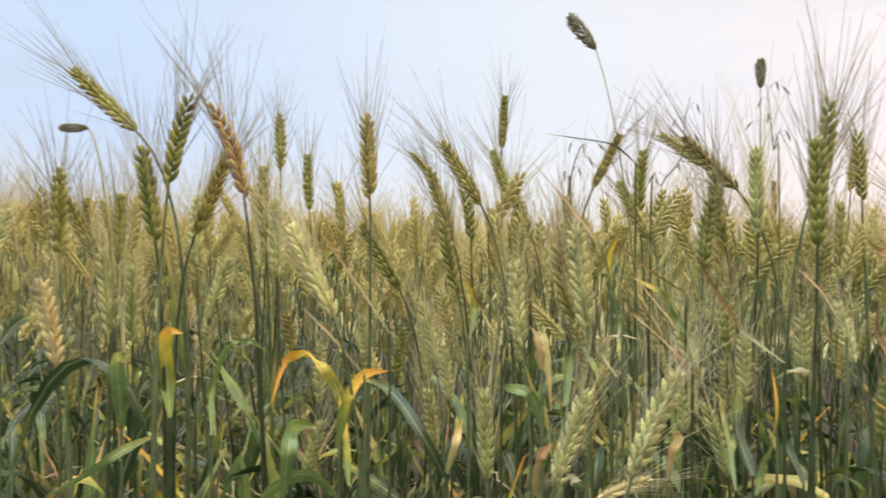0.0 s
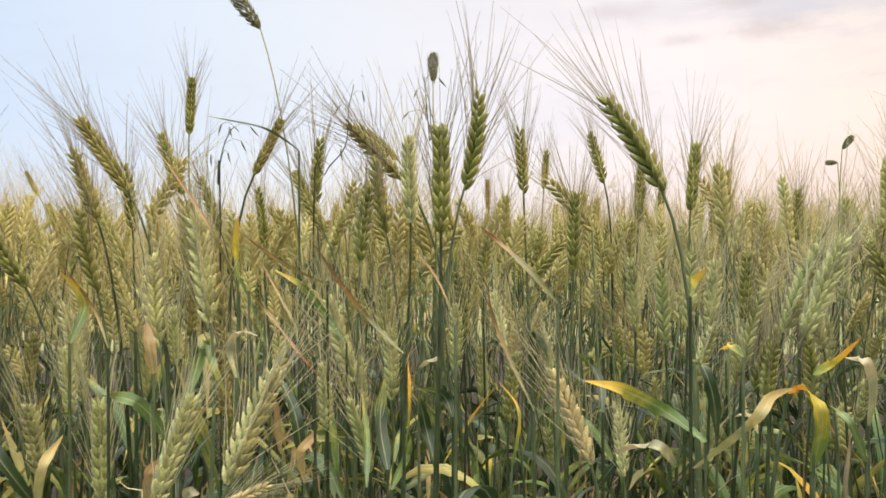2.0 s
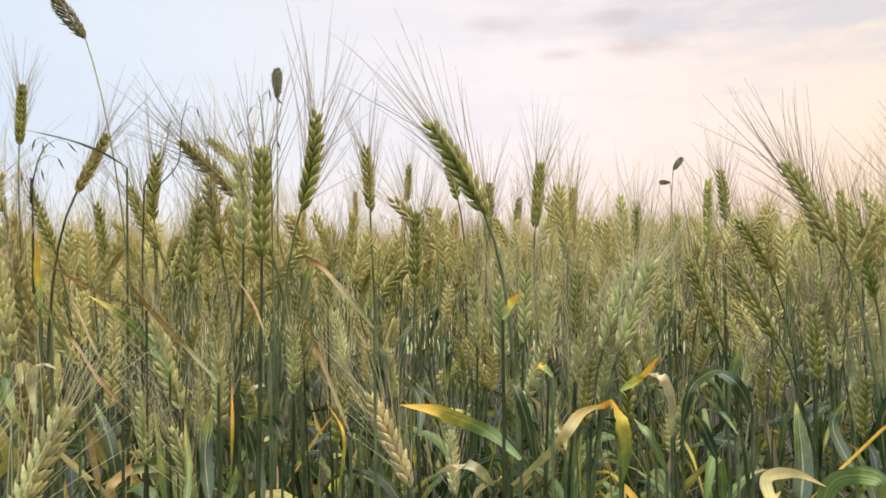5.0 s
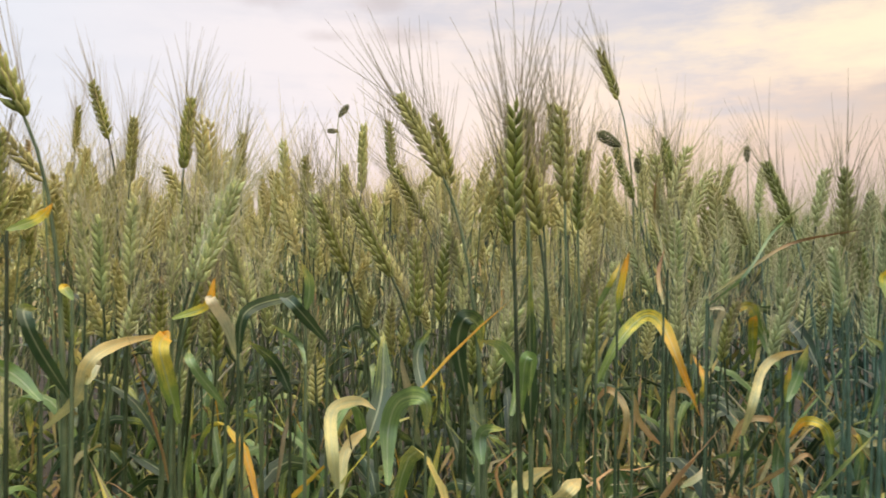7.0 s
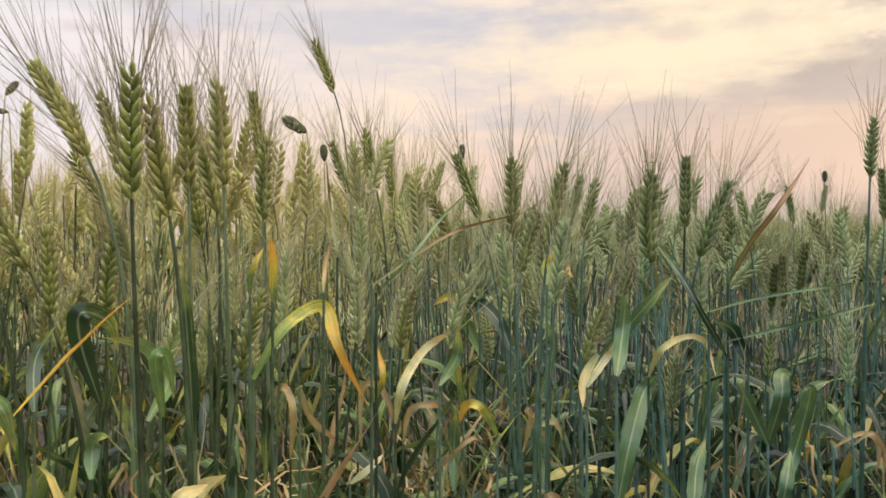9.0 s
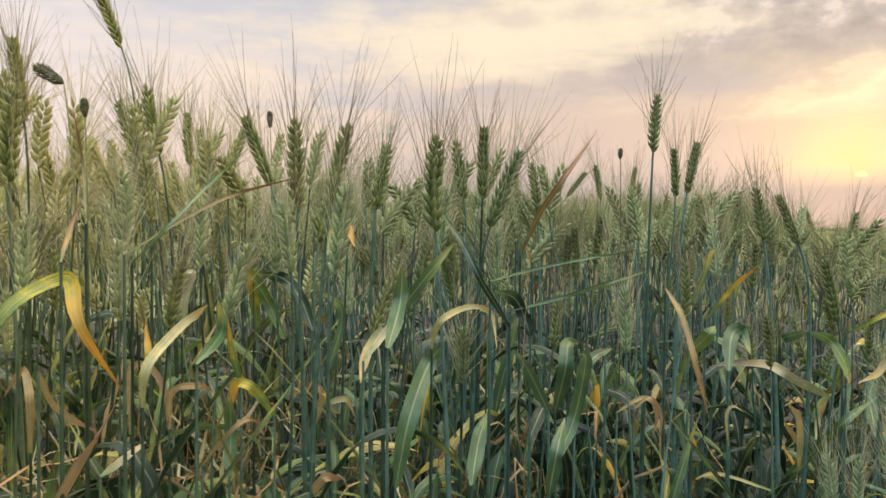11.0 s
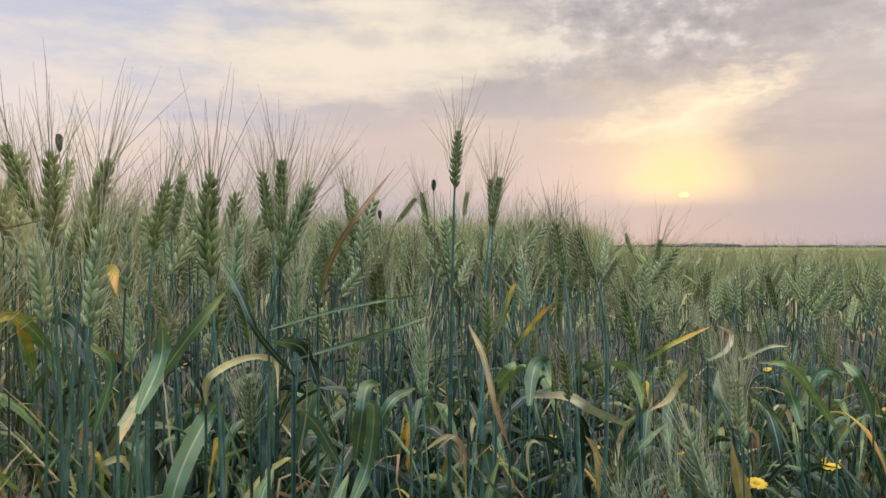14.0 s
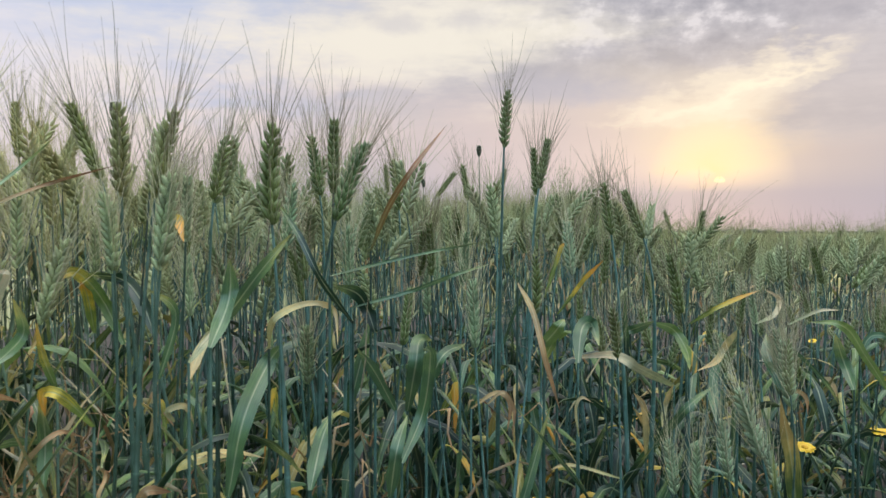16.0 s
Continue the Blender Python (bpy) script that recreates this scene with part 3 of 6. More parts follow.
def leaf_curve(gen, root, heading, length, rise, droop, k=9):
    """A blade that leaves the stem upwards: some stand straight, some bow over, some are snapped and hang."""
    h = np.array([math.cos(heading), math.sin(heading), 0.0])
    z = np.array([0, 0, 1.0])
    root = np.asarray(root, float)
    kind = gen.random()
    if kind < 0.45:  # straight and steep
        lean = gen.uniform(0.15, 0.7)
        d = root + (h * lean + z * (1.15 - lean)) * length
        return bezier(root, root + z * length * 0.3 + h * length * 0.05, (root + d) / 2 + z * length * 0.06, d, k)
    if kind < 0.72:  # snapped at a knee
        knee = root + (h * gen.uniform(0.2, 0.5) + z * gen.uniform(0.6, 0.9)) * length * gen.uniform(0.35, 0.6)
        end = knee + (h * gen.uniform(0.05, 0.35) - z * gen.uniform(0.5, 0.9)) * length * 0.5
        s = np.linspace(0, 1, k)[:, None]
        u = np.clip(s * 2, 0, 1)
        w = np.clip(s * 2 - 1, 0, 1)
        return root + (knee - root) * u + (end - knee) * w + h * length * 0.05 * np.sin(np.pi * s)
    b = root + (h * 0.25 + z * rise) * length * 0.45
    c = root + h * length * 0.5 + z * length * (rise * 0.55)
    d = root + h * length * 0.72 - z * length * droop
    return bezier(root, b, c, d, k)

# ---- the lie of the field ----
# the trodden gap in which the camera stands: the edge of the standing wheat
EDGE = [(-6.0, 1.35), (-1.34, 0.9), (-0.42, 0.72), (0.12, 0.6), (0.57, 0.5), (0.84, 0.31), (0.98, 0.11), (1.17, -0.12), (1.33, -0.35), (1.44, -0.63), (1.52, -1.07), (1.6, -6.0)]


def depth_in(x, y):
    """How far inside the standing wheat a place lies; negative in the gap."""
    x, y = np.atleast_1d(x).astype(float), np.atleast_1d(y).astype(float)
    best = np.full(x.shape, 1e9)
    for (ax, ay), (bx, by) in zip(EDGE, EDGE[1:]):
        dx, dy = bx - ax, by - ay
        u = np.clip(((x - ax) * dx + (y - ay) * dy) / (dx * dx + dy * dy), 0, 1)
        best = np.minimum(best, np.hypot(x - ax - u * dx, y - ay - u * dy))
    line_y = np.interp(x, [p[0] for p in EDGE], [p[1] for p in EDGE])
    inside = np.where(x > EDGE[-1][0], True, y > line_y)
    return np.where(inside, best, -best)


def lateness(x, y):
    """Rises from the ripening wheat of the first view to the green, later stand under the sunset."""
    return 0.76 * np.asarray(x) - 1.12 * np.asarray(y) + 0.34


def stand(x, y):
    """Height of the ears' tips: tall wheat to one side, a thinner and lower stand to the other."""
    low = np.clip(0.5 + (-0.22 - np.asarray(y) - 0.12 * (np.asarray(x) - 1.3)) / 0.2, 0, 1)
    low = np.where(np.asarray(x) > 0.8, low, 0.0)
    swell = 0.025 * np.sin(1.7 * np.asarray(x) + 0.6) * np.cos(1.3 * np.asarray(y))
    later = np.clip((lateness(x, y) - 0.75) / 0.6, 0, 1)
    return 0.825 - 0.075 * later - 0.10 * low + swell * (1 - 0.5 * low)


def ground_height(x, y):
    return 0.012 * np.sin(5.1 * x + 1.0) * np.sin(4.3 * y)


def sheet(name, xs, ys, z_of, mat):
    gx, gy = np.meshgrid(xs, ys, indexing="ij")
    v = np.stack([gx, gy, z_of(gx, gy)], -1).reshape(-1, 3)
    m = len(ys)
    i, j = np.meshgrid(np.arange(len(xs) - 1), np.arange(m - 1), indexing="ij")
    q = np.stack([i * m + j, (i + 1) * m + j, (i + 1) * m + j + 1, i * m + j + 1], -1).reshape(-1, 4)
    bag = Bag().add(v, q, np.zeros((len(v), 2)))
    return part(name, bag, mat)


far = np.sinh(np.linspace(-7.8, 7.8, 161)) * 2.0
tagged(sheet("ground", far + 0.6, far, lambda x, y: np.where(np.hypot(x, y) < 8, ground_height(x, y), 0.0), soil_mat),
       "dark crumbly soil under the standing wheat", "ground", kind="structure")

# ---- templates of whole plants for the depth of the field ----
EAR_MATS = [hazed_ear_mat, field_awn_mat, stem_mat, leaf_mat, yellowing_mat, dry_mat]


def tilted(v, angle, heading):
    m = np.array(Matrix.Rotation(angle, 3, Vector((-math.sin(heading), math.cos(heading), 0.0))))
    return v @ m.T


def plant_template(gen, detail):
    """A wheat plant 0.8 m high: corners, faces, uv and material numbers."""
    bag = Bag()
    height = 0.80
    nod, head = abs(gen.normal(0.30, 0.20)), gen.uniform(0, 6.28)
    length = gen.uniform(0.072, 0.09)
    foot = height - length * math.cos(nod)
    if detail == 1:
        body, hair = ear_bags(gen, 1, length, gen.normal(0, 0.1))
        for b, mat in ((body, 0), (hair, 1)):
            v, f, uv, _ = b.arrays()
            spin = np.array(Matrix.Rotation(gen.uniform(0, 6.28), 3, "Z"))
            bag.add(tilted(v @ spin.T, nod, head) + (0, 0, foot), f, uv, mat)
        tube(bag, [(0, 0, 0), (gen.normal(0, 0.025), gen.normal(0, 0.025), foot * 0.5), (0, 0, foot)], [0.0021, 0.0019, 0.001], 4, 2)
        for n in range(2):
            root = (0, 0, foot * gen.uniform(0.3, 0.64))
            p = leaf_curve(gen, root, gen.uniform(0, 6.28), gen.uniform(0.14, 0.24), gen.uniform(0.5, 1.0), gen.uniform(-0.2, 0.5), 7)
            ribbon(bag, p, gen.uniform(0.007, 0.013), None, 0.3, gen.normal(0, 0.8), gen.choice([3, 3, 3, 3, 3, 4]))
    else:
        v = []
        zig = Bag()
        k = 5
        p = [(0.0018 * (-1) ** i, 0, length * i / (k - 1)) for i in range(k)]
        tube(zig, p, [0.003, 0.0062, 0.0066, 0.0055, 0.0012], 4)
        v, f, uv, _ = zig.arrays()
        bag.add(tilted(v, nod, head) + (0, 0, foot), f, uv, 0)
        if detail == 0:
            for n in range(17):
                s = gen.uniform(0.15, 1.0)
                way = np.array([gen.normal(0, 0.2), gen.normal(0, 0.2), 1.0])
                hair = Bag()
                tube(hair, [np.array([0, 0, length * s]), np.array([0, 0, length * s]) + way * gen.uniform(0.06, 0.11)], [0.0006, 0.0002], 3)
                v, f, uv, _ = hair.arrays()
                bag.add(tilted(v, nod, head) + (0, 0, foot), f, uv, 1)
        tube(bag, [(0, 0, 0.25), (0, 0, foot)], [0.0019, 0.0014], 3, 2)
        for n in range(2 if detail == 0 else 1):
            root = (0, 0, foot * gen.uniform(0.55, 0.9))
            p = leaf_curve(gen, root, gen.uniform(0, 6.28), gen.uniform(0.12, 0.2), gen.uniform(0.5, 1.0), gen.uniform(-0.2, 0.4), 4)
            ribbon(bag, p, gen.uniform(0.009, 0.013), None, 0.0, 0.0, gen.choice([3, 3, 4, 5]), 1)
    return bag.arrays()


def scatter(gen, low, high, density, reach=None):
    """Places on a shaken grid, between two distances from the edge of the standing wheat, within the wedge that lies open to view."""
    step = 1 / math.sqrt(density)
    half = high + 2.5
    n = int(2 * half / step)
    gx, gy = np.meshgrid(np.arange(n), np.arange(n), indexing="ij")
    x = 0.4 - half + (gx.ravel() + gen.uniform(-0.1, 1.1, n * n)) * step
    y = -half + (gy.ravel() + gen.uniform(-0.1, 1.1, n * n)) * step
    d = depth_in(x, y)
    az = np.degrees(np.arctan2(-(x - 0.35), y + 0.05))  # yaw of the way from the middle of the walk
    keep = (d > low) & (d < high) & (az < 42) & (az > -128)
    return x[keep], y[keep], d[keep]


def field(name, gen, low, high, density, detail, kinds, label):
    shapes = [plant_template(gen, detail) for _ in range(kinds)]
    x, y, d = scatter(gen, low, high, density)
    thin = (stand(x, y) < 0.72) & (gen.random(len(x)) < (0.4 if detail == 1 else 0.08))
    x, y, d = x[~thin], y[~thin], d[~thin]
    pick = gen.integers(0, kinds, len(x))
    tall = stand(x, y) / 0.80 * np.minimum(gen.normal(0.965, 0.04, len(x)), 1.015)
    late = np.clip(lateness(x, y) - 0.4, 0, 1)
    tall *= np.where(gen.random(len(x)) < 0.42 - 0.30 * late, gen.uniform(0.74, 0.97, len(x)), 1.0)
    turn, lean, head = gen.uniform(0, 6.28, len(x)), np.minimum(np.abs(gen.normal(0, 0.075, len(x))), 0.15), gen.uniform(0, 6.28, len(x))
    vs, fs, uvs, ms, base = [], [], [], [], 0
    for k, (v, f, uv, m) in enumerate(shapes):
        at = np.nonzero(pick == k)[0]
        if not len(at):
            continue
        c, s = np.cos(turn[at])[:, None], np.sin(turn[at])[:, None]
        z = v[None, :, 2] * tall[at][:, None]
        bow = (v[None, :, 2] / 0.8) ** 2 * lean[at][:, None]
        px = x[at][:, None] + v[None, :, 0] * c - v[None, :, 1] * s + bow * np.cos(head[at])[:, None]
        py = y[at][:, None] + v[None, :, 0] * s + v[None, :, 1] * c + bow * np.sin(head[at])[:, None]
        vs.append(np.stack([px, py, z], -1).reshape(-1, 3))
        fs.append((f[None] + (np.arange(len(at)) * len(v))[:, None, None] + base).reshape(-1, 4))
        uvs.append(np.tile(uv, (len(at), 1)))
        ms.append(np.tile(m, len(at)))
        base += len(at) * len(v)
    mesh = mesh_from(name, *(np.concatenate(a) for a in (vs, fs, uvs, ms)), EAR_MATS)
    return tagged(new(name, mesh), label, "wheat", kind="stuff")


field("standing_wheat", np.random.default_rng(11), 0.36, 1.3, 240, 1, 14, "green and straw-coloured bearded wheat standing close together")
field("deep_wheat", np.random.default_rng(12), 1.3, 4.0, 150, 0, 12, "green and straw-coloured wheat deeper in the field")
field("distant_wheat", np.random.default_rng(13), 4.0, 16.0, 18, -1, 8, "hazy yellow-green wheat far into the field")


def canopy_z(x, y):
    r = np.hypot(x, y)
    rough = 0.03 * np.sin(9 * x + 3 * np.sin(7 * y)) * np.sin(8 * y)
    d = depth_in(x.ravel(), y.ravel()).reshape(x.shape)
    drop = np.clip((7.5 - d) / 3.0, 0, 1)
    return (stand(x, y) - 0.11) * (1 - drop) - 0.2 * drop + np.where(r < 60, rough, 0.0)


wide = np.sinh(np.linspace(-6.6, 6.6, 221)) * 1.6
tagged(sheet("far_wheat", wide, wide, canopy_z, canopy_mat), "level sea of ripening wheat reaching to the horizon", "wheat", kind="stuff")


def treeline(gen):
    """Low woods on the skyline, many rounded crowns with gaps."""
    bag = Bag()
    for az in np.arange(-128, 46, 0.24):
        if gen.random() < 0.05:
            continue
        r = gen.uniform(520, 640)
        a = radians(az + gen.normal(0, 0.1))
        high = gen.uniform(1.2, 2.6) + 1.3 * max(0.0, math.sin(az * 0.35) * math.sin(az * 0.11))
        w = gen.uniform(2.6, 7.0)
        c = np.array([-math.sin(a) * r, math.cos(a) * r, 0.0])
        k = 7
        th = np.linspace(-1.45, 1.45, k)
        p = [c + (0, 0, high * (0.5 + 0.5 * math.sin(u))) for u in th]
        tube(bag, p, [w * math.cos(u) * gen.uniform(0.75, 1.1) + 0.05 for u in th], 7)
    return bag


tagged(part("far_trees", treeline(np.random.default_rng(5)), tree_mat), "low dark line of hazy trees on the horizon", "trees", kind="stuff")

# ---- wheat plants of the edge, one by one ----
EARS = []  # shared ear and awn meshes, by look
for n in range(9):
    g = np.random.default_rng(100 + n)
    body, hair = ear_bags(g, 2, 0.085, (-0.16, 0.0, 0.12, 0.22, 0.05, -0.08, 0.18, 0.0, 0.1)[n], (0.085, 0.095, 0.08, 0.1, 0.09, 0.085, 0.095, 0.08, 0.1)[n])
    EARS.append((body.arrays(), hair.arrays()))
EAR_MESH = {}


def ear_mesh(kind, mat):
    key = (kind, mat.name)
    if key not in EAR_MESH:
        EAR_MESH[key] = (mesh_from("ear", *EARS[kind][0], [mat]), mesh_from("beard", *EARS[kind][1], [pale_awn_mat if mat in (pale_ear_mat, cream_ear_mat) else awn_mat]))
    return EAR_MESH[key]


def along_axis(foot, way, spin, scale, fat=0.82):
    """A pose with +z along way."""
    q = Vector(way).to_track_quat("Z", "Y")
    return Matrix.LocRotScale(Vector(foot), q @ Euler((0, 0, spin)).to_quaternion(), Vector((scale * fat, scale * fat, scale)))


YELLOW, FRESH, STRAW, TIPPED, LIVELY = yellowing_mat, fresh_mat, straw_mat, tipped_mat, lively_mat
GREEN, TURN, DRY, PALE, RED = leaf_mat, turning_mat, dry_mat, pale_leaf_mat, red_mat
PLANT_LABEL = "green bearded wheat plant with a bristly ear on a blue-green stem"


def new_plant(x, y, label, group="wheat at the field's edge", category="wheat plant", name="wheat_plant"):
    root = new(name)
    root.empty_display_size = 0.05
    root.location = (x, y, float(ground_height(np.array(x), np.array(y))))
    return tagged(root, label, category, group)


def stem_part(plant, points, thick=0.0019, mat=None):
    base = np.array(plant.location)
    bag = Bag()
    k = len(points)
    tube(bag, np.asarray(points) - base, np.interp(np.linspace(0, 1, k), [0, 0.55, 0.75, 1], [thick * 1.5, thick * 1.35, thick * 0.8, thick * 0.62]), 6)
    # the swollen joint where a leaf leaves the stem
    mid = np.asarray(points)[k // 2] - base
    way = np.asarray(points)[k // 2 + 1] - base - mid
    way /= np.linalg.norm(way)
    tube(bag, [mid - way * 0.003, mid, mid + way * 0.003], [thick, thick * 1.5, thick], 6)
    return part("stem", bag, mat or edge_stem_mat, plant)


def ear_part(plant, foot, tip, spin, kind, mat, fat=0.82):
    """Hangs an ear with its awns on a plant, from its foot to its tip."""
    foot, tip = Vector(foot), Vector(tip)
    body, hair = ear_mesh(kind % len(EARS), mat)
    ear = new("ear", body)
    ear.parent = plant
    size = (tip - foot).length / 0.085
    ear.matrix_local = along_axis(foot - plant.location, tip - foot, spin, size, fat)
    awns = new("beard", hair)
    awns.parent = ear
    return ear


def leaf_part(plant, points, width, mat, twist=0.0, side=None, fold=0.35, label="", face=0.0):
    bag = Bag()
    ribbon(bag, np.asarray(points), width, side, fold, twist, 0, 4, face)
    bag.v[0] = bag.v[0] - np.array(plant.location)
    return part("leaf", bag, mat, plant, label)


def smooth_curve(points, k=14):
    """A smooth line through a few points."""
    p = np.asarray(points, float)
    p = np.concatenate([[2 * p[0] - p[1]], p, [2 * p[-1] - p[-2]]])
    out = []
    per = max(3, k // (len(p) - 3))
    for i in range(1, len(p) - 2):
        for u in np.arange(per) / per:
            a, b, c, d = p[i - 1], p[i], p[i + 1], p[i + 2]
            out.append(0.5 * (2 * b + (c - a) * u + (2 * a - 5 * b + 4 * c - d) * u * u + (3 * b - a - 3 * c + d) * u ** 3))
    return np.array(out + [p[-2]])


made = [0]


def wheat(foot, tip, mat=None, spin=None, label=PLANT_LABEL, leaves=1, thick=0.0019, root=None, kind=None, fat=0.82):
    """A plant whose ear reaches from foot to tip; heights are over the first camera."""
    made[0] += 1
    g = np.random.default_rng(1000 + made[0])
    foot, tip = np.array(foot, float) + (0, 0, H0), np.array(tip, float) + (0, 0, H0)
    way = (tip - foot) / np.linalg.norm(tip - foot)
    if root is None:
        root = foot[:2] - way[:2] * 0.09 + g.normal(0, 0.015, 2)
    plant = new_plant(root[0], root[1], label)
    base = np.array(plant.location)
    p = bezier(base, base + (0, 0, foot[2] * 0.55), foot - way * foot[2] * 0.13, foot, 14)
    stem_part(plant, p, thick)
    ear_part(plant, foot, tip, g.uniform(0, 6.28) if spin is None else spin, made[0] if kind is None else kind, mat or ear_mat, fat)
    for n in range(leaves):
        at = p[g.integers(3, 8)]
        q = leaf_curve(g, at, g.uniform(0, 6.28), g.uniform(0.15, 0.26), g.uniform(0.7, 1.4), g.uniform(-0.6, 0.4), 11)
        kind = (GREEN, FRESH, GREEN, YELLOW, DRY)[g.integers(0, 5)]
        if kind is DRY and at[2] > 0.36:
            kind = GREEN
        leaf_part(plant, q, g.uniform(0.010, 0.019) * (0.5 if kind is DRY else 1.0), kind, g.normal(0, 0.9))
    return plant


def blade(points, width, mat, label, twist=0.0, side=None, fold=0.3):
    """A plant seen for one blade: a stalk up to the foot of the blade, and the blade through the given points."""
    pts = np.array(points, float) + (0, 0, H0)
    plant = new_plant(pts[0, 0], pts[0, 1], label, "leafy wheat shoots", "wheat shoot", "wheat_shoot")
    base = np.array(plant.location)
    stem_part(plant, bezier(base, base + (0, 0, pts[0, 2] * 0.4), pts[0] - (0, 0, pts[0, 2] * 0.3), pts[0], 8), 0.0018)
    leaf_part(plant, smooth_curve(pts, 24), width * 0.7, mat, twist, side, fold, "", 0.75)
    return plant


def grass_head(tip, foot, down, wide):
    """A wild grass: a dense oval head on a hair-thin stalk."""
    tip, foot, down = (np.array(p, float) + (0, 0, H0) for p in (tip, foot, down))
    plant = new_plant(down[0], down[1], "wild grass with a dense dark oval seed head on a thin stalk", "wild grasses in the wheat", "grass", "wild_grass")
    base = np.array(plant.location)
    way = (foot - tip) / np.linalg.norm(foot - tip)
    tube(bag := Bag(), bezier(base, base + (down - base) * 0.6, down + (foot - down) * 0.35, foot, 18) - base, np.linspace(0.0014, 0.0007, 18), 5)
    part("stalk", bag, weed_stalk_mat, plant)
    g = np.random.default_rng(int(1e6 * abs(tip[0])) % 99991)
    head, long = Bag(), np.linalg.norm(foot - tip)
    for n in range(230):
        s, turn = (n + 0.5) / 230, n * 2.4
        side = np.cross(way, (0.3, 0.4, 0.86))
        side /= np.linalg.norm(side)
        out = side * math.cos(turn) + np.cross(way, side) * math.sin(turn)
        r = wide * 0.5 * math.sin(math.pi * min(1, 0.06 + 0.9 * s ** 0.8)) ** 0.8
        at = tip + (foot - tip) * s - base
        husk(head, at + out * r * 0.72, out * 0.38 - way + g.normal(0, 0.17, 3), max(0.003, long * g.uniform(0.10, 0.19)), wide * 0.12, 0.6, out, 4, 3)
    part("seed_head", head, weed_head_mat, plant)
    return plant


def wild_oat(points):
    """A loose-headed oat grass: slender husks that hang from fine branches."""
    pts = np.array(points, float) + (0, 0, H0)
    plant = new_plant(pts[0, 0], pts[0, 1], "wild oat grass with a few slender drooping husks on hair-fine branches", "wild grasses in the wheat", "grass", "wild_oat")
    base = np.array(plant.location)
    tube(bag := Bag(), smooth_curve([base, *pts], 24) - base, np.linspace(0.0011, 0.0003, len(smooth_curve([base, *pts], 24))), 4)
    part("stalk", bag, stem_mat, plant)
    g = np.random.default_rng(int(1e6 * abs(pts[0, 0])) % 9973)
    line = smooth_curve(pts, 30)
    for n in range(6):
        at = line[len(line) // 3 + n * (len(line) * 2 // 3 - 1) // 6]
        out = np.array([g.normal(0, 1), g.normal(0, 1), 0.4])
        end = at + out / np.linalg.norm(out) * g.uniform(0.010, 0.022)
        twig = Bag()
        tube(twig, [at - base, (at + end) / 2 + (0, 0, 0.004) - base, end - base], [0.0003, 0.00025, 0.0002], 3)
        husk(twig, end - base, np.array([out[0] * 0.3, out[1] * 0.3, -1.0]), 0.013, 0.0026, 0.6, np.array([1.0, 0.2, 0]), 5, 4)
        part("spikelet", twig, weed_head_mat, plant)
    return plant


def daisy(at, size):
    """A yellow field daisy that faces up and a little to the open side."""
    at = np.array(at, float) + (0, 0, H0)
    plant = new_plant(at[0], at[1], "yellow daisy-like field flower open among the stems", "field flowers", "flower", "field_flower")
    base = np.array(plant.location)
    g = np.random.default_rng(int(1e5 * at[0]))
    tube(bag := Bag(), bezier((0, 0, 0), (0.01, 0, at[2] * 0.4), (0.02, 0.01, at[2] * 0.8), at - base, 8), np.linspace(0.0014, 0.0010, 8), 5)
    part("stalk", bag, stem_mat, plant)
    size *= 0.8
    up = Vector((-0.15 + g.normal(0, 0.2), 0.1 + g.normal(0, 0.2), 0.9)).normalized()
    turn = np.array(up.to_track_quat("Z", "Y").to_matrix())
    for n in range(13):
        a = n * 2 * math.pi / 13 + g.normal(0, 0.06)
        out = np.array([math.cos(a), math.sin(a), 0.0])
        p = [out * size * u + np.array([0, 0, size * 0.22 * u * (1.2 - u)]) for u in (0.2, 0.45, 0.75, 1.0)]
        petal = Bag()
        ribbon(petal, (np.array(p) @ turn.T) + (at - base), size * 0.5, turn @ np.array([-math.sin(a), math.cos(a), 0.0]), 0.15)
        part("petal", petal, petal_mat, plant)
    disc = Bag()
    z = turn @ np.array([0, 0, 1.0])
    tube(disc, [at - base + z * size * h for h in (-0.1, 0.05, 0.16, 0.2)], [size * 0.2, size * 0.36, size * 0.28, size * 0.02], 10)
    part("disc", disc, disc_mat, plant)
    return plant


wheat((0.009, 0.945, 0.023), (-0.019, 0.955, 0.106))
wheat((0.038, 1.026, 0.014), (0.034, 1.026, 0.102))
wheat((0.097, 1.033, 0.062), (0.063, 1.045, 0.143))
wheat((0.146, 1.238, 0.021), (0.115, 1.249, 0.103))
wheat((0.212, 1.249, 0.003), (0.208, 1.249, 0.091))
wheat((0.256, 0.980, 0.047), (0.251, 0.981, 0.134))
wheat((0.511, 2.378, 0.043), (0.520, 2.373, 0.131))
wheat((0.310, 0.826, 0.005), (0.291, 0.833, 0.090))
wheat((0.427, 1.243, 0.142), (0.366, 1.266, 0.202), label="dark green wheat plant with a nodding ear and a bent blade")
wheat((0.319, 0.762, 0.019), (0.317, 0.762, 0.107), pale_ear_mat, label="pale green wheat plant with a plump bristly ear bowed low")
wheat((0.301, 0.604, 0.006), (0.301, 0.603, 0.094))
wheat((0.383, 0.782, 0.055), (0.414, 0.769, 0.156))
wheat((0.514, 0.923, 0.063), (0.511, 0.923, 0.151))
wheat((0.888, 2.012, 0.100), (0.884, 2.012, 0.188), ripe_ear_mat, label="wheat plant whose bearded ear ripens to a reddish straw")
wheat((0.483, 0.570, 0.040), (0.446, 0.583, 0.126))
